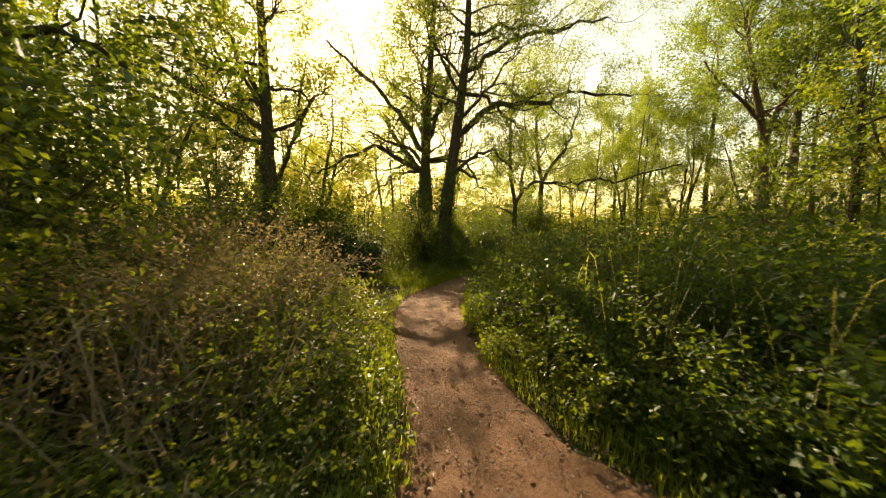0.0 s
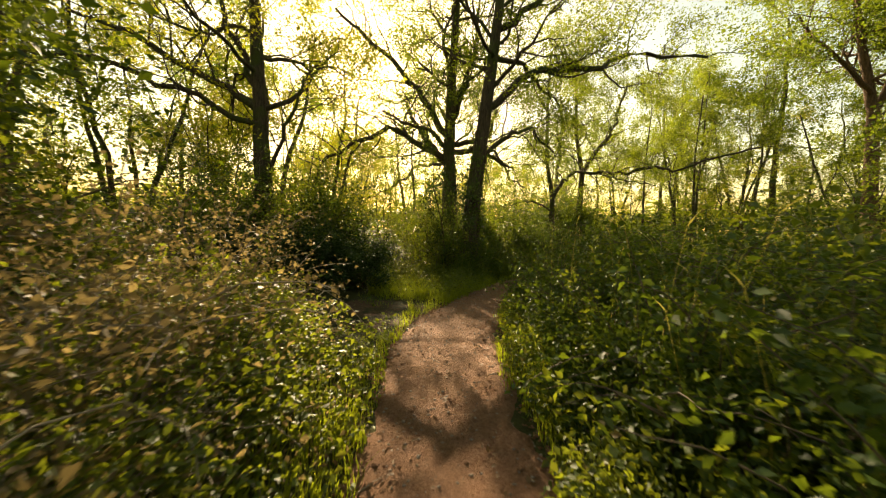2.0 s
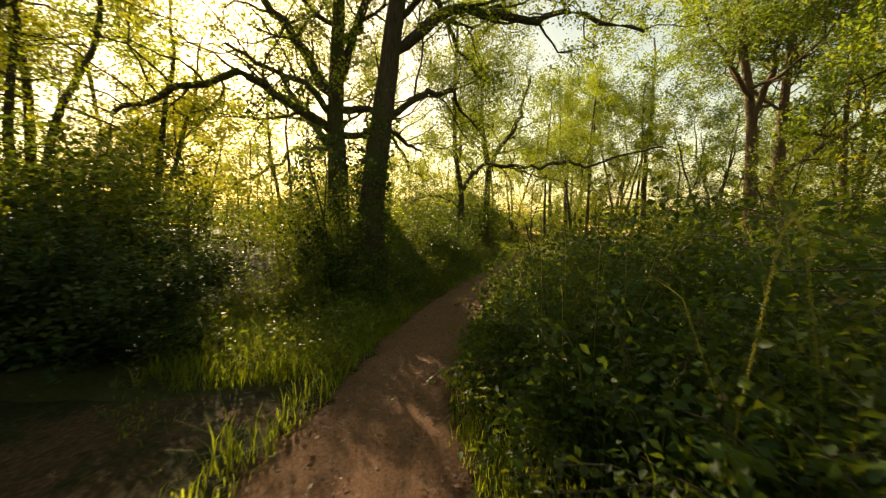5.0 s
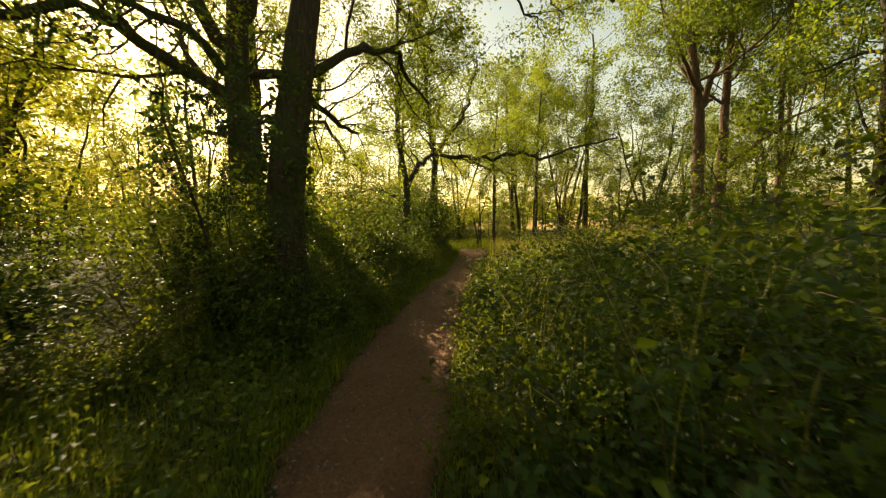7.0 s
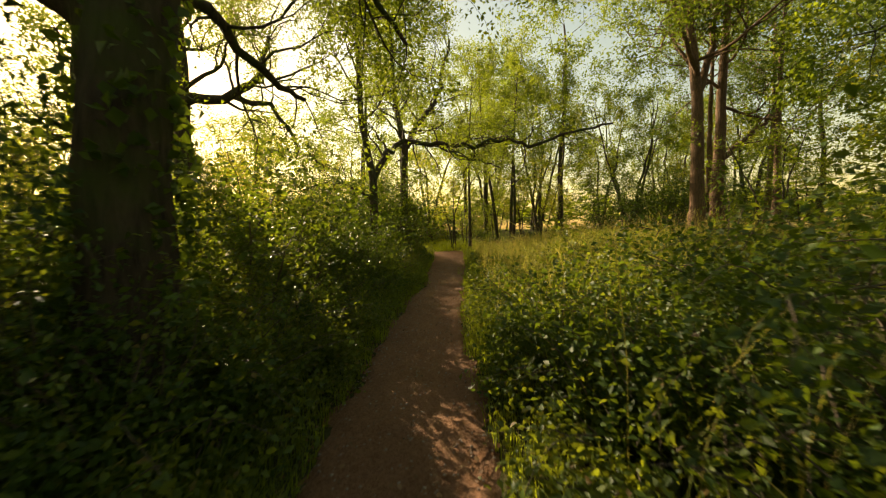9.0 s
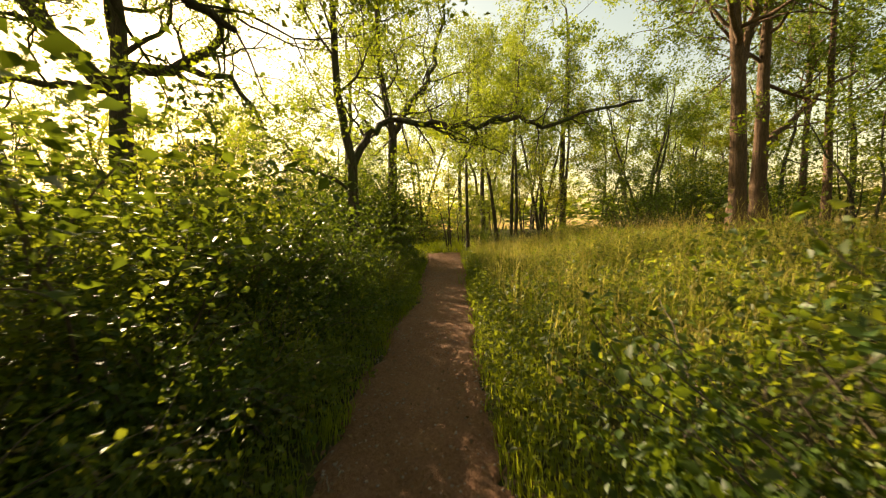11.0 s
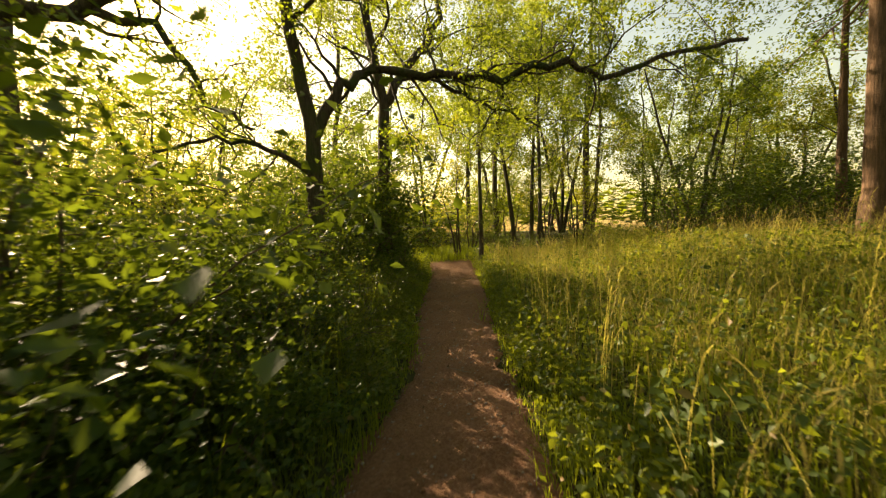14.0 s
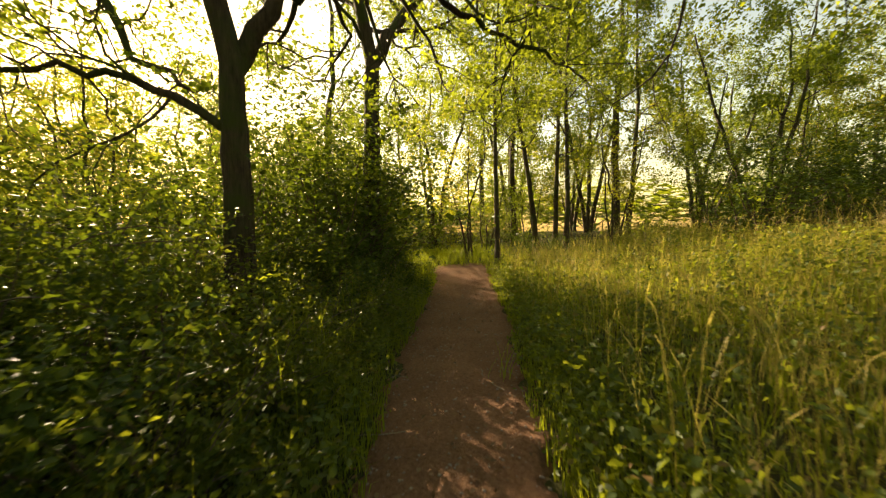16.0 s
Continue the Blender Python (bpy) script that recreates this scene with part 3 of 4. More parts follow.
WOODS = [wood_tree("woodland_tree", 31, 12, 0.20, 4.0, 3.2, "deep green woodland tree with a dark trunk", DEEP),
         wood_tree("woodland_tree", 32, 10, 0.13, 2.6, 2.6, "slim woodland tree with several leaning stems", OAK, 3),
         wood_tree("woodland_tree", 33, 11, 0.16, 3.0, 3.0, "woodland tree with yellow-green sunlit leaves", GOLD, 2),
         wood_tree("sapling", 34, 5.0, 0.05, 0.8, 1.5, "leafy sapling with yellow-green leaves", GOLD, 3, 0.095, 9, 0.12),
         wood_tree("sapling", 35, 4.2, 0.05, 0.6, 1.5, "leafy green sapling in the undergrowth", OAK, 3, 0.095, 9, 0.12),
         # the dark HOLLY leaf here stands in for shade on the sapling
         wood_tree("sapling", 36, 4.3, 0.035, 0.5, 1.1, "leafy sapling beside an oak trunk, shade put into its leaf colour", HOLLY, 2, 0.09, 10, 0.10)]
rng = np.random.default_rng(77)
FAR = [(-9.8, 20.5, 0), (-11.5, 13.8, 1), (22, 24.8, 1), (29, 17, 0), (-14, 18, 2), (-18, 25, 0), (-12, 30, 1), (-22, 14, 2), (-16, 9, 0), (-24, 34, 0), (-14, 41, 1), (14, 37, 1), (18, 36, 0), (19, 42, 0), (24, 36, 2), (22.5, 28, 2), (29, 31, 1), (36, 26, 1), (31, 20, 0), (41, 29, 0),
       (27, 14, 1), (24, 8, 0), (33, 10, 0), (20, 3, 1), (28, 0, 0), (45, 17, 1), (16, 48, 0), (27, 48, 0), (38, 47, 1), (21, 33, 1), (32, 28, 1), (36, 33, 0), (27, 21, 2),
       (-17, 46, 2), (-29, 22, 0), (-27, 5, 1), (-15, -2, 0), (12, -6, 0), (-9, -9, 1), (3, -14, 0), (48, 38, 0), (-13, 22, 2), (-17, 15, 0), (-12, 11, 2),
       (-8, 47, 1), (-3, 52, 2), (2, 46, 1), (6.5, 51, 2), (10, 44, 1), (-13, 53, 2), (0, 60, 0), (12, 57, 0), (-20, 58, 0), (-7, 64, 0), (7, 64, 0),
       # mostly unseen trees behind and to the right, added to cut skylight on the hedge
       (12.8, 8.6, 0), (10.8, 3.8, 0), (15.5, 5, 1), (14.2, 13.0, 0), (8.0, -3.5, 0), (-6.5, -4.5, 0), (1.5, -8, 1), (-3.5, -8.5, 0), (17.5, 11, 1), (5, -7, 0), (-11, 1, 0),
       (7.8, 2.4, 0), (9.8, 6.4, 0), (-7.8, 17.6, 2), (7.6, 34, 0)]
for x, y, s in ((-7.0, 20.0, 0.75), (-9.0, 23.5, 0.9)):
    put(WOODS[2], x, y, rng.uniform(0, 360), s, s, s, label="lower yellow-green tree among taller ones")
for x, y, k in FAR:
    s = rng.uniform(0.85, 1.2)
    put(WOODS[k], x + rng.uniform(-0.8, 0.8), y + rng.uniform(-0.8, 0.8), rng.uniform(0, 360), s, s, s * rng.uniform(0.9, 1.1))
for x, y, k, s in ((24.5, 34.0, 0, 1.5), (21.5, 40.5, 1, 1.5)):
    put(WOODS[k], x, y, rng.uniform(0, 360), s, s, s, label="tall leafy tree standing behind the meadow")
UNDER = [(-7, 36, 3), (-4, 38, 4), (-1, 36, 3), (2, 39, 3), (5, 36, 4), (7.5, 38, 3), (-10, 37, 3), (-12.5, 34, 4), (10.5, 36, 3), (4.4, 33.8, 3), (-3, 33, 3), (-7.5, 28, 4), (-11.5, 26, 3), (17.5, 34, 4), (12.5, 15.0, 4), (13.0, 10.5, 3), (11.0, 7.5, 4), (13.5, 4.5, 3), (10, 2.5, 4), (-9, 15, 3), (-11, 19, 4), (-8, 19, 3), (-6.5, 22, 3), (-8.4, 20.4, 4), (-9.5, 24, 3), (-5.5, 26, 3), (-13, 13, 3),
         (0.8, 30.4, 3), (12.2, 31, 3), (16.8, 27.8, 3), (20.5, 26.6, 4), (18.2, 31.5, 3),
         (23.5, 23.6, 4), (26, 26, 3), (28, 22.6, 4), (24, 18, 3), (21, 14.5, 4), (19, 11.5, 3), (16, 9.5, 4), (22, 9.5, 3), (17, 5.5, 3), (14.5, 12.8, 3),
         (-9, 3.5, 4), (-11.5, 6.5, 3), (-6.2, 4.4, 4), (0, 33, 3), (-9, 30, 3), (30, 26.5, 3), (14.8, 33.8, 4)]
for x, y, s in ((6.3, 30.2, 0.85), (6.4, 26.9, 0.95), (5.6, 28.2, 1.0), (7.3, 27.7, 0.7), (7.6, 29.6, 0.8), (-0.4, 34.0, 1.15), (-2.6, 34.6, 1.25)):
    put(WOODS[4], x, y, rng.uniform(0, 360), s, s, s, label="taller leafy green sapling in the undergrowth")
for x, y, s in ((-0.6, 13.1, 0.85), (-0.35, 12.9, 0.7)):
    put(WOODS[5], x, y, rng.uniform(0, 360), s * 0.8, s * 0.8, s)
for x, y, k in UNDER:
    s = rng.uniform(0.75, 1.15)
    put(WOODS[k], x, y, rng.uniform(0, 360), s, s, s)


# ---- bushes and hedges ----
def bush(name, seed, stems, tall, wide, label, leaf_mat, leaf, each, sigma, twig_mat, kids=(3, 5), core=420, shoots=16):
    """A bush: arching stems that spread to the given height and radius, side twigs, leaves."""
    rng = np.random.default_rng(seed)
    thing = new(name)
    twigs, tips = [], []
    for k in range(stems):
        a, o = rng.uniform(0, 2 * np.pi), math.sqrt(rng.uniform(0.02, 1.0))
        up = tall * math.sqrt(max(0.08, 1 - 0.8 * o * o)) * rng.uniform(0.7, 1.0)
        w = np.array([math.cos(a) * o * wide * 0.7, math.sin(a) * o * wide * 0.7, up])
        start = np.array([math.cos(a) * 0.3 * o * wide, math.sin(a) * 0.3 * o * wide, -0.05])
        size = np.linalg.norm(w)
        grow(rng, start, w, size * 0.72, 0.008 + 0.004 * size, 1, 2, twigs, tips, 0.2, 0.0, (25, 65), kids, (4, 4, 3))
    pts = around(rng, tips, each, sigma)
    pts[:, 2] = np.maximum(pts[:, 2], 0.02)
    # larger leaves hidden inside the bush, added to block sun and darken it
    inner = unit(rng.normal(size=(core, 3))) * rng.uniform(0.12, 0.46, (core, 1)) * np.array([wide, wide, tall * 0.8])
    inner[:, 2] = np.abs(inner[:, 2])
    extra = []
    for k in range(shoots):
        a, o = rng.uniform(0, 2 * np.pi), rng.uniform(0.2, 0.95)
        start = np.array([math.cos(a) * o * wide * 0.7, math.sin(a) * o * wide * 0.7, tall * rng.uniform(0.35, 0.85)])
        line, d = [start], unit(np.array([math.cos(a) * o, math.sin(a) * o, rng.uniform(0.1, 1.1)]))
        for q in range(6):
            d = unit(d + rng.normal(size=3) * 0.15 + np.array([0, 0, -0.10]))
            line.append(line[-1] + d * 0.085)
        twigs.append((line, np.linspace(0.004, 0.0015, 7), 4))
        extra += [p + rng.normal(size=3) * 0.035 for p in line[1:] for _ in range(4)]
    if extra:
        pts = np.concatenate([pts, np.array(extra)])
    tagged(part("branching", tubes_mesh("branching", [w for i, w in enumerate(twigs) if w[2] > 3 or i % 5 == 0], twig_mat), thing), kind="stuff")
    if core:
        part("inner_shade_leaves", leaves_mesh("inner_shade_leaves", rng, inner, 0.10, leaf_mat, 0.7, simple=True), thing)
    part("foliage", leaves_mesh("foliage", rng, pts, leaf, leaf_mat, 0.6, simple=leaf > 0.0765), thing)
    return tagged(thing, label, "bush")


HEDGES = [bush("hedge_bush", 41, 15, 1.5, 0.95, "dense dark green hedge bush along the path", HEDGE, 0.047, 18, 0.075, TWIG),
          bush("hedge_bush", 42, 15, 1.4, 1.0, "dense dark green hedge bush along the path", HEDGE, 0.044, 19, 0.07, TWIG),
          bush("hedge_bush", 43, 14, 1.5, 0.95, "hedge bush with lighter leaves at its top", BRAMBLE, 0.045, 18, 0.075, TWIG)]
BACKS = [bush("hedge_bush", 141, 10, 1.5, 0.95, "green hedge bush further from the path", HEDGE, 0.062, 10, 0.11, TWIG, (2, 4), 60, 6),
         bush("hedge_bush", 143, 10, 1.5, 1.0, "hedge bush with lighter leaves at its top", BRAMBLE, 0.062, 10, 0.11, TWIG, (2, 4), 60, 6)]
LOWS = [bush("low_hedge_bush", 46, 13, 0.9, 0.62, "low leafy bush at the foot of the hedge", HEDGE, 0.048, 13, 0.055, TWIG),
        bush("low_hedge_bush", 47, 13, 0.85, 0.6, "low light green bush at the foot of the hedge", BRAMBLE, 0.045, 13, 0.055, TWIG)]
EVERGREENS = [bush("evergreen_bush", 151, 18, 1.75, 1.15, "dense dark evergreen bush in the shade beside the side track", HOLLY, 0.075, 20, 0.09, TWIG, (3, 5), 500),
              bush("evergreen_bush", 152, 18, 1.6, 1.1, "dense dark evergreen bush in the shade beside the side track", HOLLY, 0.07, 20, 0.09, TWIG, (3, 5), 500)]
BRAMBLES = [bush("bramble_bush", 44, 14, 1.05, 0.8, "sprawling bramble with light green leaves and dry canes", BRAMBLE, 0.052, 12, 0.07, DRY_TWIG),
            bush("dry_bush", 45, 20, 1.15, 0.8, "half-dry brown shrub with fine tangled twigs", DRY, 0.034, 9, 0.08, DRY_TWIG, (3, 5), 60)]
BRUSH = bush("dead_brush", 160, 24, 0.85, 0.9, "tangle of bare dry brown twigs in the bramble", DRY, 0.03, 1, 0.05, DRY_TWIG, (3, 5), 0, 0)
SHRUBS = [bush("tall_shrub", 48, 14, 2.9, 1.3, "tall leafy green shrub above the hedge", HEDGE, 0.06, 16, 0.12, TWIG),
          bush("tall_shrub", 49, 14, 2.6, 1.4, "tall shrub with sunlit yellow-green leaves", BRAMBLE, 0.058, 16, 0.12, TWIG)]
THICKET = bush("thicket", 50, 8, 2.8, 1.6, "leafy thicket at the far rim of the wood", OAK, 0.22, 8, 0.3, TWIG, (1, 3), 0, 0)
rng = np.random.default_rng(9)


def row(kinds, y0, y1, step, side, off, spread, size):
    """Bushes along one side of the path, off metres beyond its edge."""
    y = y0
    while y < y1:
        r = rng.uniform(*size)
        x = path_right(y) + off + rng.uniform(0, spread) if side > 0 else path_left(y) - off - rng.uniform(0, spread)
        put(kinds[rng.integers(len(kinds))], float(x), y, rng.uniform(0, 360), r, r, r * rng.uniform(0.92, 1.08))
        y += step * rng.uniform(0.8, 1.2)


# east of the path: a hedge that ends where the meadow opens
row(LOWS[:1] + LOWS, 1.0, 13.9, 0.6, 1, 0.72, 0.12, (0.9, 1.1))
row(HEDGES[:2] + HEDGES, 0.2, 13.2, 0.8, 1, 1.65, 0.25, (1.0, 1.15))
row(BACKS, -1, 12.4, 1.0, 1, 2.9, 0.6, (1.1, 1.25))
row(BACKS, -1, 11.8, 1.3, 1, 4.5, 1.0, (1.1, 1.3))
row(BACKS, 0, 12, 1.7, 1, 6.6, 1.8, (1.0, 1.2))
row(BACKS, 1, 11.5, 2.2, 1, 9.5, 2.4, (1.0, 1.2))
# west of the path, up to the side track
row(BRAMBLES[:1] + LOWS[1:] + BRAMBLES, 2.7, 6.2, 0.55, -1, 0.95, 0.15, (0.85, 1.05))
row(BRAMBLES[:1] + BRAMBLES, 2.7, 6.9, 0.65, -1, 1.8, 0.4, (1.1, 1.3))
row(BRAMBLES[:1] + HEDGES[2:] + BRAMBLES, 0.6, 6.6, 0.85, -1, 2.9, 0.6, (1.1, 1.3))
row(SHRUBS + HEDGES, 1.2, 6.0, 0.9, -1, 3.7, 0.5, (1.05, 1.3))
row(SHRUBS, 1.4, 6.2, 1.0, -1, 4.9, 0.6, (1.25, 1.5))
row(SHRUBS, 0.5, 7.0, 1.5, -1, 6.8, 1.0, (1.4, 1.7))
for x, y, r, k in ((-2.6, 11.3, 0.8, 0), (-3.3, 11.4, 1.0, 1), (-4.3, 11.4, 1.1, 0), (-5.6, 11.6, 1.1, 1), (-6.9, 12.0, 1.1, 0), (-3.2, 13.4, 1.2, 0), (-8.2, 12.2, 1.2, 1), (-4.6, 13.5, 1.4, 1), (-9.8, 12.4, 1.3, 1)):
    put(EVERGREENS[k] if x > -6 else HEDGES[2], x, y - 0.75, rng.uniform(0, 360), r * 1.1, r * 1.1, r * 0.92)
for x, y, r in ((-4.0, 12.5, 1.12), (-5.5, 12.7, 1.0), (-7.0, 13.2, 1.05), (0.5, 15.9, 0.85), (1.3, 17.2, 0.9), (2.0, 18.6, 0.9), (-0.4, 14.9, 0.9), (-4.2, 14.4, 0.95), (-7.6, 14.2, 1.0), (-9.6, 14.5, 1.05), (-12, 12, 1.0), (-11, 8.8, 0.9)):
    put(SHRUBS[rng.integers(2)], x, y, rng.uniform(0, 360), r, r, r)
# west of the path, beyond the side track
row(LOWS[:1] + LOWS + BRAMBLES[:1], 12.9, 27, 0.62, -1, 0.8, 0.15, (0.85, 1.1))
row(HEDGES[:2] + HEDGES, 13.4, 27, 0.8, -1, 1.75, 0.4, (0.95, 1.15))
row(HEDGES + SHRUBS[1:], 14.5, 27, 1.0, -1, 2.9, 0.7, (0.8, 1.0))
row(SHRUBS, 17.2, 27, 1.4, -1, 4.4, 1.0, (0.7, 0.9))
row(SHRUBS, 17, 29, 2.0, -1, 7.0, 1.8, (0.8, 1.05))
for x, y, r in ((15.5, 25.5, 1.0), (23.5, 20.5, 1.2), (13.8, 28.6, 0.9), (7.4, 29.8, 0.9), (6.0, 28.4, 0.9), (13.8, 30.2, 1.0), (20, 25.5, 1.1), (25, 24, 1.2), (21.5, 15.6, 1.0), (19.6, 13.2, 1.0)):
    put(BACKS[rng.integers(2)], x, y, rng.uniform(0, 360), r, r, r, label="rounded green bush at the edge of the meadow")


for x, y, r, k in ((-0.6, 12.7, 0.85, 1), (0.1, 12.95, 0.8, 1), (-0.25, 13.3, 0.85, 0), (0.9, 14.3, 0.75, 1), (0.0, 14.8, 1.25, 0), (-1.2, 15.2, 1.25, 0), (0.7, 16.0, 1.1, 0)):
    put(HEDGES[2] if k == 0 else LOWS[1], x, y, rng.uniform(0, 360), r * (1 + 0.4 * k), r * (1 + 0.4 * k), r * (1 + 0.5 * k), label="sunlit light green bush round the foot of an oak")
for x, y, r in ((19.0, 22.6, 1.0), (21.2, 21.4, 1.1), (17.2, 23.8, 0.95), (23.2, 20.0, 1.0)):
    put(SHRUBS[0], x, y, rng.uniform(0, 360), r * 1.2, r * 1.2, r, label="dark leafy shrub on the bank")
for x, y, r in ((6.0, 25.6, 1.28), (6.9, 27.4, 1.25), (5.0, 25.2, 1.2), (5.8, 27.6, 1.25), (3.6, 24.4, 0.95)):
    put(SHRUBS[0], x, y, rng.uniform(0, 360), r, r, r, label="dark leafy shrub round the foot of an oak")
for x, y, r in ((-1.75, 4.0, 1.0), (-1.9, 3.3, 0.95), (-1.8, 4.9, 0.9)):
    put(BRAMBLES[1], x, y, rng.uniform(0, 360), r, r, r)
for x, y, r in ((-1.3, 1.9, 1.15), (-1.9, 2.4, 1.3), (-2.5, 2.0, 1.3), (-1.5, 2.9, 1.2), (-2.7, 3.1, 1.35), (-1.75, 3.7, 1.3)):
    put(BRUSH, x, y, rng.uniform(0, 360), r, r, r * 1.1)
for x, y, r in ((10.6, 35.5, 0.9), (13.2, 36.5, 1.0), (16.0, 36.0, 1.1), (9.0, 38.0, 1.0), (12.0, 40.0, 1.1), (15.2, 40.5, 1.2), (18.6, 38.0, 1.2)):
    put(SHRUBS[1], x, y, rng.uniform(0, 360), r * 1.3, r * 1.3, r * 0.8, label="rounded sunlit shrub beyond the clearing")
for x, y, r in ((-2.0, 12.2, 0.9), (-2.45, 11.8, 0.85), (-1.5, 12.4, 0.8), (-3.4, 11.2, 0.6)):
    put(LOWS[1], x, y, rng.uniform(0, 360), r * 1.2, r * 1.2, r)
for x, y, r in ((-0.85, 1.5, 0.62), (-1.6, 1.45, 0.7), (-0.9, 2.2, 0.7), (-2.3, 1.5, 0.75), (-2.6, 7.0, 0.95), (-3.5, 7.2, 1.0)):
    put(BRAMBLES[0], x, y, rng.uniform(0, 360), r, r, r)
# the far rim of the wood
for k in range(60):
    a = radians(-150 + 300 * k / 59 + rng.uniform(-3, 3))
    d = rng.uniform(36, 48)
    if 44 < math.degrees(a) < 54:
        continue
    r = rng.uniform(1.2, 1.9)
    put(THICKET, 5 + math.sin(a) * d, 12 + math.cos(a) * d, rng.uniform(0, 360), r * 1.5, r * 1.5, r * 0.8)


# ---- grass, herbs, litter ----
def beside_path(rng, n, y0, y1, near, far, both):
    """Spots beside the path, between two distances from its edge."""
    y = rng.uniform(y0, y1, n)
    d = near + (far - near) * rng.uniform(0, 1, n) ** 1.4
    west = (rng.uniform(0, 1, n) < 0.5) & both
    return np.column_stack([np.where(west, path_left(y) - d, path_right(y) + d), y])


def grass_patch(name, n, box, keep, tall, width, lean, mat, label, seed, clump=1, sigma=0.06, rise=False):
    rng = np.random.default_rng(seed)
    if len(box) == 4:
        xy = np.column_stack([rng.uniform(box[0], box[1], n), rng.uniform(box[2], box[3], n)])
    else:
        xy = beside_path(rng, n, *box)
    xy = np.repeat(xy, clump, 0) + rng.normal(size=(n * clump, 2)) * sigma
    xy = xy[keep(xy[:, 0], xy[:, 1], rng)]
    if rise:
        tall = tall * (0.4 + 0.6 * smooth(0.2, 2.8, xy[:, 0] - path_right(xy[:, 1])))
    ob = new(name, blades_mesh(name, rng, xy, height(xy[:, 0], xy[:, 1]) - 0.01, tall, width, lean, mat))
    return tagged(ob, label, "grass", kind="stuff")


def verge(lo, hi):
    def keep(x, y, rng):
        d = np.maximum(path_left(y) - x, x - path_right(y))
        return (d > lo + 0.10 * wave(x * 2, y * 2)) & (d < hi) & (side_path(x, y) < 0.3) & ((x > path_left(y)) | (y < 6.5) | (y > 8.9) | (d < 0.16))
    return keep


def meadow(lo, hi, north=16.0):
    def keep(x, y, rng):
        d = x - path_right(y)
        return (d > lo) & (d < hi) & (y > north - 0.12 * d)
    return keep


grass_patch("verge_grass", 8500, (0, 29, -0.04, 0.75, True), verge(-0.05, 1.0), 0.24, 0.009, 0.55, GRASS, "green grass growing along the edges of the path", 51, 4)
grass_patch("corner_grass", 3300, (-3.4, 0.8, 7.3, 13.2), lambda x, y, rng: (x < path_left(y) + 0.03) & (((side_path(x, y) < 0.75 + 0.25 * wave(x * 2.5, y * 2.5)) & (y > 9.6) & (x > -2.1 + 0.3 * wave(x, y * 2))) | ((y > 8.4) & (x > path_left(y) - 0.26 - 0.15 * wave(x * 3, y * 3)))), 0.34, 0.009, 0.8, GRASS, "bright sunlit grass at the fork of the path", 52, 5)
grass_patch("meadow_grass", 9000, (13.6, 29, 0.1, 9, False), meadow(0.1, 14, 14.4), 0.55, 0.010, 0.75, GRASS, "tall green meadow grass on the bank", 53, 4, 0.09, True)
grass_patch("ripe_grass", 7000, (12.6, 30, 1.2, 14, False), meadow(1.7, 16, 14.6), 0.82, 0.007, 0.6, STRAW, "tall ripening straw-coloured grass on the bank", 54, 3, 0.10, True)
grass_patch("clearing_grass", 3500, (6, 16, 27.5, 38), lambda x, y, rng: (y > 29.5) | (x < path_left(y)) | (x > path_right(y)), 0.6, 0.016, 0.5, GRASS, "bright grass in the clearing at the end of the path", 55, 4, 0.1)
grass_patch("tongue_grass", 420, (-1.6, 0.3, 7.2, 8.6), lambda x, y, rng: (x < path_left(y) + 0.02) & (x > path_left(y) - 0.2 - 0.12 * wave(x * 3, y * 3)), 0.20, 0.009, 0.7, GRASS, "low grass between the path and the side track", 59, 4, 0.05)
grass_patch("track_grass", 1500, (-10, -0.9, 6.6, 10.6), lambda x, y, rng: (side_path(x, y) > 0.2) & (wave(x * 1.6, y * 1.6) > -0.1 + 0.5 * smooth(-3.2, -1.2, x)), 0.12, 0.009, 0.7, GRASS, "short sparse grass on the side track", 58, 4, 0.08)
grass_patch("west_grass", 3000, (-12, -4.2, 6.8, 12), lambda x, y, rng: side_path(x, y) < 0.3, 0.55, 0.016, 0.5, GRASS, "sunlit long grass beyond the bramble", 56, 4, 0.1)


def herb_patch(name, n, box, keep, tall, leaf, mat, label, seed):
    rng = np.random.default_rng(seed)
    if len(box) == 4:
        xy = np.column_stack([rng.uniform(box[0], box[1], n), rng.uniform(box[2], box[3], n)])
    else:
        xy = beside_path(rng, n, *box)
    xy = xy[keep(xy[:, 0], xy[:, 1], rng)]
    xy = np.repeat(xy, 9, 0) + rng.normal(size=(len(xy) * 9, 2)) * 0.07
    z = height(xy[:, 0], xy[:, 1]) + rng.uniform(0.02, tall, len(xy))
    ob = new(name, leaves_mesh(name, rng, np.column_stack([xy, z]), leaf, mat, 0.6, 0.6))
    return tagged(ob, label, "undergrowth", kind="stuff")


herb_patch("verge_herbs", 3600, (0, 29, 0.05, 1.0, True), verge(0.04, 1.3), 0.38, 0.055, BRAMBLE, "low leafy herbs at the path's edge", 61)
herb_patch("tall_meadow_herbs", 1500, (13.8, 27, 0.5, 7, False), lambda x, y, rng: meadow(0.5, 8, 14.4)(x, y, rng) & (wave(x * 0.8, y * 0.8) > -0.15) & (x - path_right(y) > 0.7 * (y - 16.5)), 0.75, 0.075, BRAMBLE, "tall nettle-like herbs in clumps among the meadow grass", 65)
herb_patch("meadow_herbs", 3200, (13.4, 28, 0.2, 8, False), meadow(0.15, 9, 14.2), 0.55, 0.065, BRAMBLE, "leafy herbs among the meadow grass", 62)
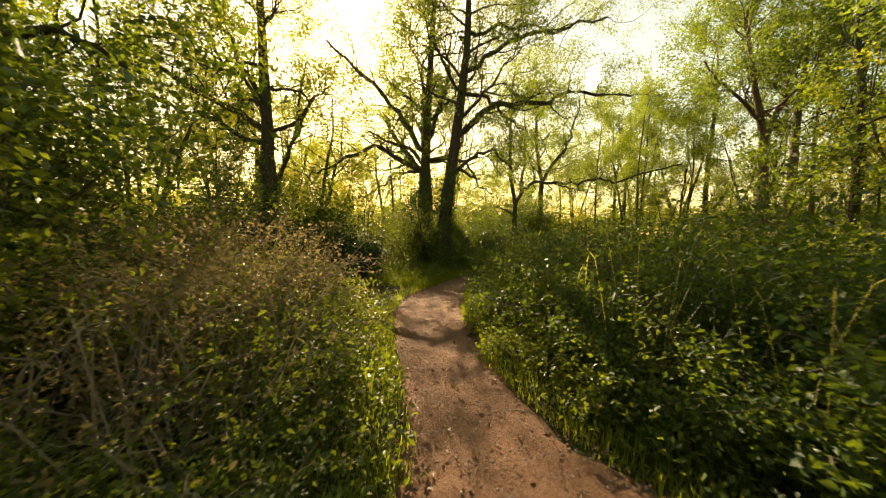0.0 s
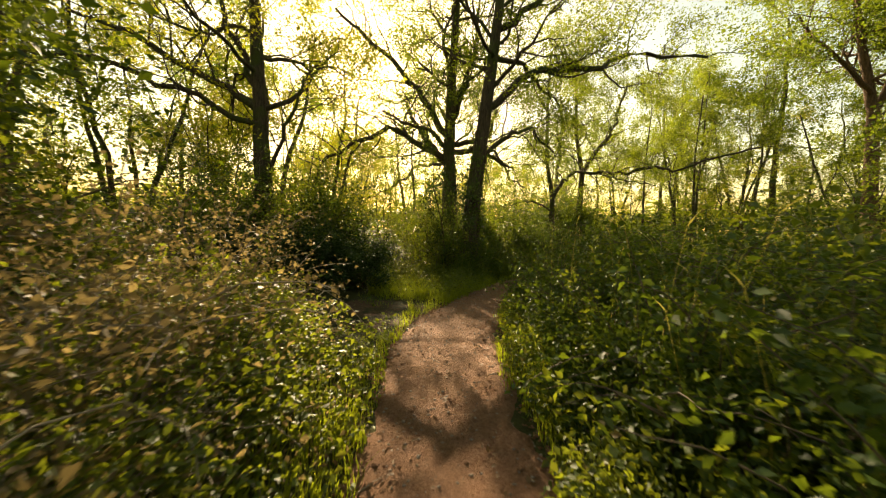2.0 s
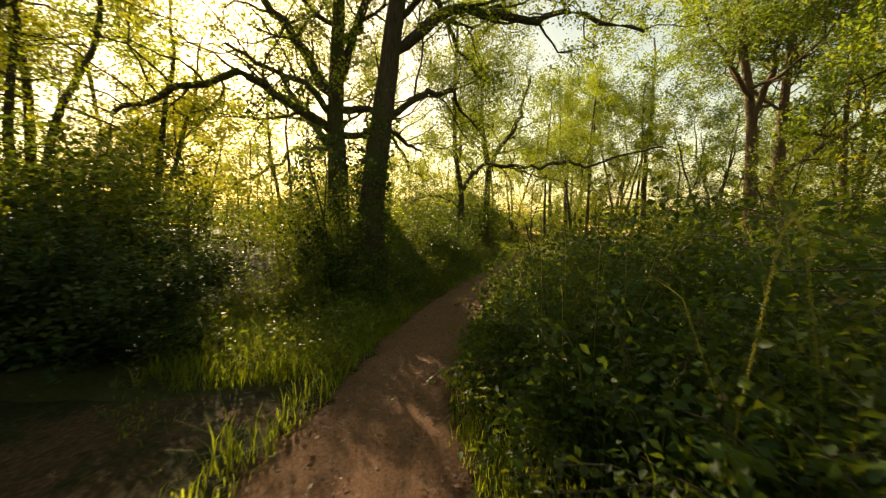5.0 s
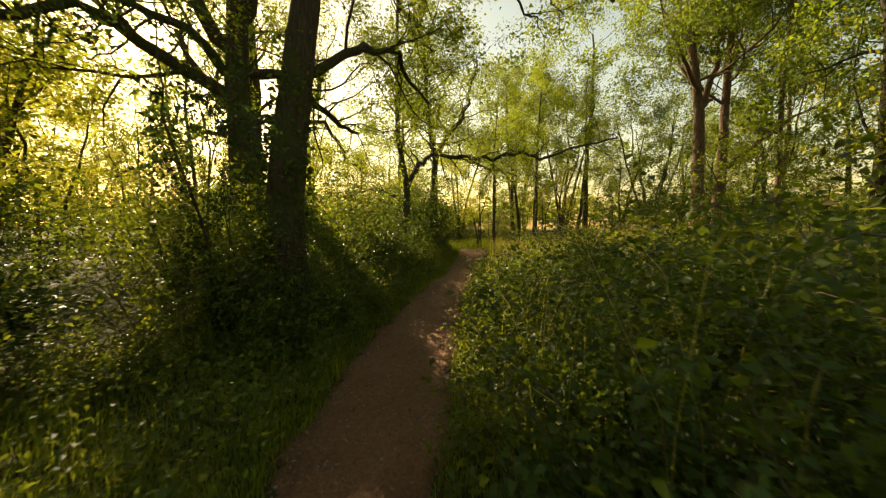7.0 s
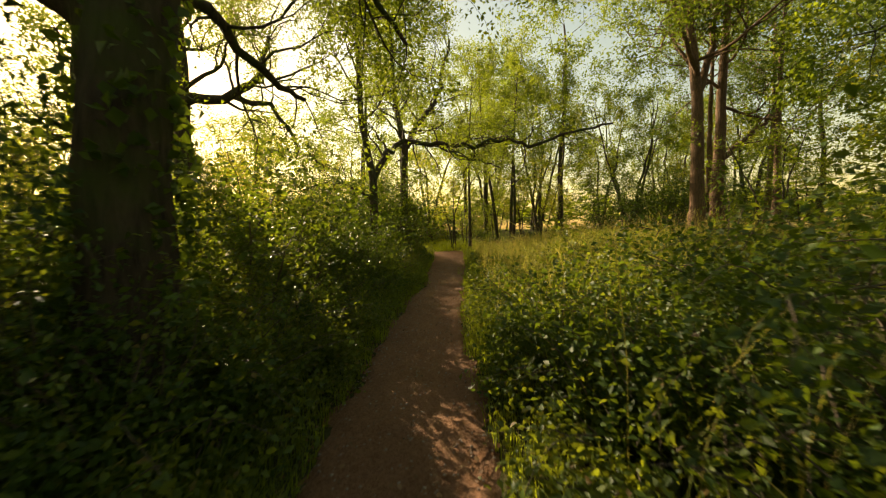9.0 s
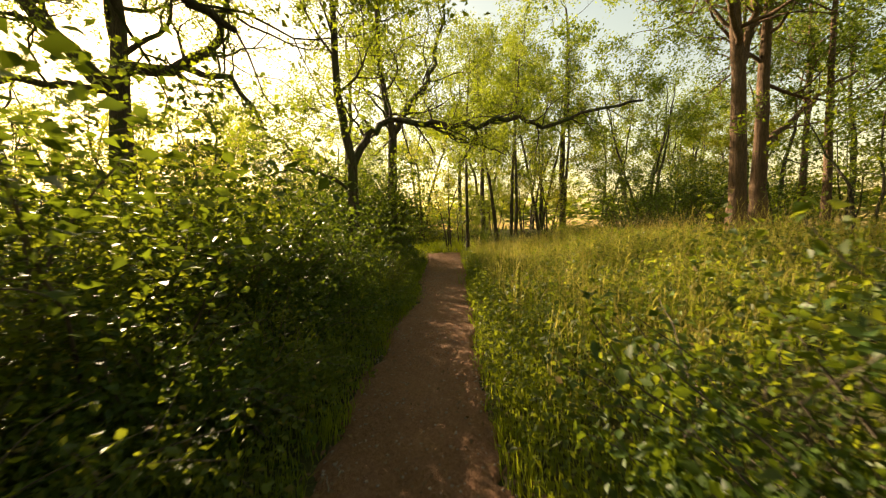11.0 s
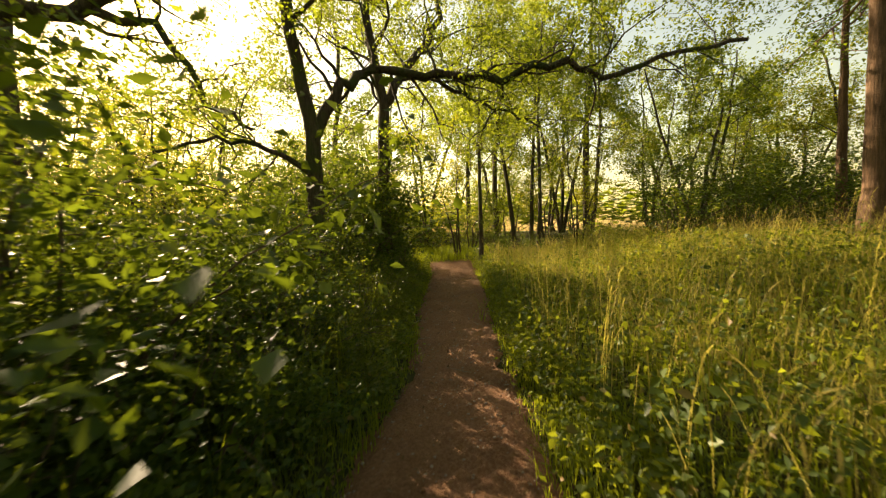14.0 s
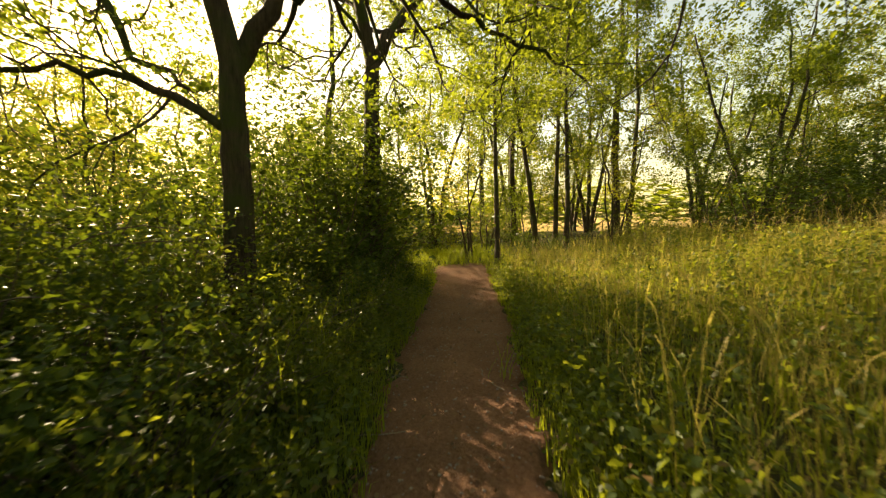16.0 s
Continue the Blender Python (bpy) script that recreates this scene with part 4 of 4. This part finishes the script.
herb_patch("track_herbs", 420, (-10, -1.4, 6.8, 10.6), lambda x, y, rng: (side_path(x, y) > 0.2) & (wave(x * 1.6, y * 1.6) > 0.1 + 0.4 * smooth(-3.2, -1.4, x)), 0.10, 0.05, HEDGE, "low dark herbs creeping over the side track", 64)
herb_patch("corner_herbs", 420, (-2.2, 0.2, 9.6, 12.8), lambda x, y, rng: (x < path_left(y) - 0.1) & (side_path(x, y) < 0.3) & (wave(x * 2, y * 2) > -0.3), 0.5, 0.05, BRAMBLE, "leafy sunlit herbs at the fork of the path", 66)
herb_patch("wood_floor_herbs", 1800, (-16, 26, 0, 40), verge(2.5, 20), 0.5, 0.13, HEDGE, "leafy ground cover on the woodland floor", 63)


def pebble_mesh(name, rng, xy, z, size, mat):
    """Small uneven stones: squashed octahedra."""
    n = len(xy)
    o = np.array([(1, 0, 0), (0, 1, 0), (-1, 0, 0), (0, -1, 0), (0, 0, 1), (0, 0, -1)], float)
    f = np.array([(0, 1, 4), (1, 2, 4), (2, 3, 4), (3, 0, 4), (1, 0, 5), (2, 1, 5), (3, 2, 5), (0, 3, 5)])
    s = size * rng.uniform(0.4, 1.6, (n, 1, 1)) * rng.uniform(0.6, 1.2, (n, 6, 1))
    v = o[None] * s * np.array([1, 0.85, 0.55]) + np.column_stack([xy, z])[:, None, :]
    return mesh_of(name, v.reshape(-1, 3), (np.arange(n)[:, None, None] * 6 + f[None]).reshape(-1, 3), mat, True)


rng = np.random.default_rng(71)
n = 4200
y = rng.uniform(0.5, 28, n)
u = np.where(rng.uniform(0, 1, n) < 0.55, rng.beta(0.6, 0.6, n), rng.uniform(0, 1, n))
x = path_left(y) + (path_right(y) - path_left(y)) * (0.02 + 0.96 * u)
tagged(new("pebbles", pebble_mesh("pebbles", rng, np.column_stack([x, y]), np.full(n, -0.008), 0.0125, STONE)), "small pebbles and clods scattered on the dirt path", "pebbles", kind="stuff")
n = 1500
y = np.concatenate([rng.uniform(0.8, 12, n), rng.uniform(12, 26, 500)])
n = len(y)
u = rng.beta(0.16, 0.16, n)
x = path_left(y) - 0.03 + (path_right(y) - path_left(y) + 0.06) * u + rng.normal(size=n) * 0.04
tagged(new("dirt_clods", pebble_mesh("dirt_clods", rng, np.column_stack([x, y]), np.full(n, -0.008), 0.017, DIRT)), "crumbled clods of reddish dirt along the edges of the path", "clods", kind="stuff")
n = 2200
y = rng.uniform(0.5, 28, n)
u = rng.beta(0.45, 0.45, n)
x = path_left(y) - 0.1 + (path_right(y) - path_left(y) + 0.2) * u
tagged(new("leaf_litter", leaves_mesh("leaf_litter", rng, np.column_stack([x, y, rng.uniform(0.004, 0.02, n)]), 0.04, LITTER, 0.6, 0.97, 0.0)), "dry fallen leaves and bark scraps along the path", "leaf litter", kind="stuff")
for k in range(26):
    y = rng.uniform(1.5, 24)
    x = float(path_left(y) + (path_right(y) - path_left(y)) * rng.uniform(0.03, 0.97))
    a, ln = rng.uniform(0, np.pi), rng.uniform(0.10, 0.32)
    pts = [(math.cos(a) * ln * (q - 0.5) + rng.normal() * 0.008, math.sin(a) * ln * (q - 0.5) + rng.normal() * 0.008, 0.004) for q in np.linspace(0, 1, 5)]
    twig = new("fallen_twig", tubes_mesh("fallen_twig", [(pts, [0.004, 0.0045, 0.004, 0.003, 0.002], 5)], DRY_TWIG))
    twig.location = (x, y, 0.0)
    tagged(twig, "thin dry twig fallen on the dirt path", "twig", "twigs on the path")


def grass_tuft(seed, x, y, tall, count, label, mat):
    """A tuft of long blades, each a bent strip of its own."""
    rng = np.random.default_rng(seed)
    thing = new("grass_tuft")
    thing.location = (x, y, float(height(x, y)) - 0.01)
    for k in range(count):
        a, h = rng.uniform(0, 2 * np.pi), tall * rng.uniform(0.55, 1.1)
        lean, w = rng.uniform(0.15, 0.75), rng.uniform(0.006, 0.011) * (1.4 if tall > 1.1 else 1.0)
        q = np.linspace(0, 1, 6)
        out = q ** 2 * lean * h
        z = h * (q - 0.35 * lean * q ** 3)
        b = rng.normal(size=2) * 0.05
        mid = np.column_stack([b[0] + math.cos(a) * out, b[1] + math.sin(a) * out, z])
        side = np.array([-math.sin(a), math.cos(a), 0]) * w * 0.5
        taper = (1 - q ** 2.2)[:, None] * 0.95 + 0.05
        v = np.concatenate([mid - side * taper, mid + side * taper])
        f = np.array([(i, i + 6, i + 7, i + 1) for i in range(5)])
        part("blade", mesh_of("blade", v, f, mat), thing)
    return tagged(thing, label, "grass", "tufts of long grass")


for k, (x, y, h, c) in enumerate(((2.35, 17.5, 0.85, 16), (2.75, 16.9, 0.8, 14), (1.9, 17.3, 0.9, 14), (3.2, 17.6, 0.6, 12), (1.5, 14.9, 0.7, 12), (0.55, 12.7, 0.55, 14), (0.35, 12.3, 0.5, 12),
                                  (3.4, 8.3, 1.5, 10), (1.75, 4.5, 1.4, 9), (2.15, 4.7, 1.5, 9), (2.6, 4.9, 1.45, 8), (1.9, 7.9, 1.3, 8), (2.2, 10.4, 1.2, 9), (2.0, 5.2, 1.3, 9), (2.4, 3.9, 1.3, 8), (1.6, 3.2, 0.9, 8), (-0.55, 2.6, 0.55, 14), (-0.75, 3.6, 0.5, 14), (-1.0, 4.9, 0.45, 14), (0.0, 10.9, 0.5, 14), (-0.75, 10.6, 0.5, 14),
                                  (6.3, 17.6, 0.7, 14), (7.4, 18.2, 0.8, 14), (7.0, 19.4, 0.75, 12), (8.6, 19.6, 0.8, 12), (5.6, 16.2, 0.6, 14), (6.8, 20.9, 0.6, 12))):
    grass_tuft(300 + k, x, y, h, c, "tuft of long arching green grass blades", GRASS)

# a bare dry shrub beyond the bramble, and dry canes arching out of it
rng = np.random.default_rng(88)
dead = new("dead_shrub")
dead.location = (-6.2, 10.7, float(height(-6.2, 10.7)))
twigs, tips = [], []
for k in range(7):
    a = k * 0.9
    grow(rng, (0.05 * math.cos(a), 0.05 * math.sin(a), -0.05), (0.35 * math.cos(a), 0.35 * math.sin(a), 1.0), rng.uniform(1.6, 2.6), 0.022, 0, 2, twigs, tips, 0.16, 0.02, (20, 55), (2, 4), (6, 4, 3))
tagged(part("branching", tubes_mesh("branching", twigs, DRY_TWIG), dead), kind="stuff")
tagged(dead, "bare dry pale-twigged shrub standing in long grass", "dead shrub")
for k in range(44):
    y = rng.uniform(1.3, 4.2) if k % 3 else rng.uniform(4.2, 6.5)
    x = float(path_left(y)) - rng.uniform(0.8, 2.8)
    a, ln, h = rng.uniform(0, 2 * np.pi), rng.uniform(0.7, 1.3), rng.uniform(0.5, 1.1)
    q = np.linspace(0, 1, 8)
    pts = np.column_stack([math.cos(a) * ln * q, math.sin(a) * ln * q, h * np.sin(q * np.pi * 0.8)]) + rng.normal(size=(8, 3)) * 0.015
    pts[0, 2] = -0.03
    cane = new("bramble_cane", tubes_mesh("bramble_cane", [(pts, np.linspace(0.006, 0.002, 8), 5)], DRY_TWIG))
    cane.location = (x, y, float(height(x, y)))
    tagged(cane, "dry arching bramble cane without leaves", "cane", "dry canes")


def stalks(name, rng, xy, tall, label):
    """Seed heads on thin bent stalks."""
    n = len(xy)
    a, h = rng.uniform(0, 2 * np.pi, n), tall * rng.uniform(0.6, 1.15, n)
    out = np.stack([np.cos(a), np.sin(a)], 1) * (h * rng.uniform(0.05, 0.4, n))[:, None]
    p = np.column_stack([xy, height(xy[:, 0], xy[:, 1])])
    t = p + np.column_stack([out, h])
    m = p + np.column_stack([out * 0.3, h * 0.6])
    k = t + np.column_stack([out * 0.25, np.full(n, 0.06)]) 
    w = np.column_stack([-np.sin(a), np.cos(a), np.zeros(n)])
    v = np.stack([p - w * 0.002, p + w * 0.002, m + w * 0.0018, m - w * 0.0018, t + w * 0.0015, t - w * 0.0015,
                  (t + k) / 2 + w * 0.005, (t + k) / 2 - w * 0.005, k + np.column_stack([out * 0.2, np.full(n, 0.03)])], 1).reshape(-1, 3)
    o = np.arange(n)[:, None] * 9
    f4 = np.concatenate([o + np.array([[0, 1, 2, 3]]), o + np.array([[3, 2, 4, 5]]), o + np.array([[5, 4, 6, 7]])])
    return tagged(new(name, mesh_of(name, v, [f4, o + np.array([[7, 6, 8]])], STRAW)), label, "grass", kind="stuff")


rng = np.random.default_rng(91)
xy = beside_path(rng, 2600, 13.5, 29, 0.5, 11, False)
xy = xy[meadow(0.4, 12, 14.4)(xy[:, 0], xy[:, 1], rng)]
stalks("seed_heads", rng, xy, 0.95, "straw-coloured seed heads above the meadow grass")
xy = beside_path(rng, 230, 0.8, 13.5, 0.6, 2.2, False)
xy = xy[side_path(xy[:, 0], xy[:, 1]) < 0.1]
stalks("hedge_stalks", rng, xy, 1.35, "dry grass stalks growing up through the hedge")
grass_patch("hedge_grass", 900, (0.8, 28, 0.5, 1.7, True), lambda x, y, rng: (side_path(x, y) < 0.1) & ((y < 14) | (x < path_left(y))) & ((y > 12) | (x > 0)), 1.0, 0.008, 0.45, GRASS, "long grass blades growing up through the hedge", 57, 3, 0.07)
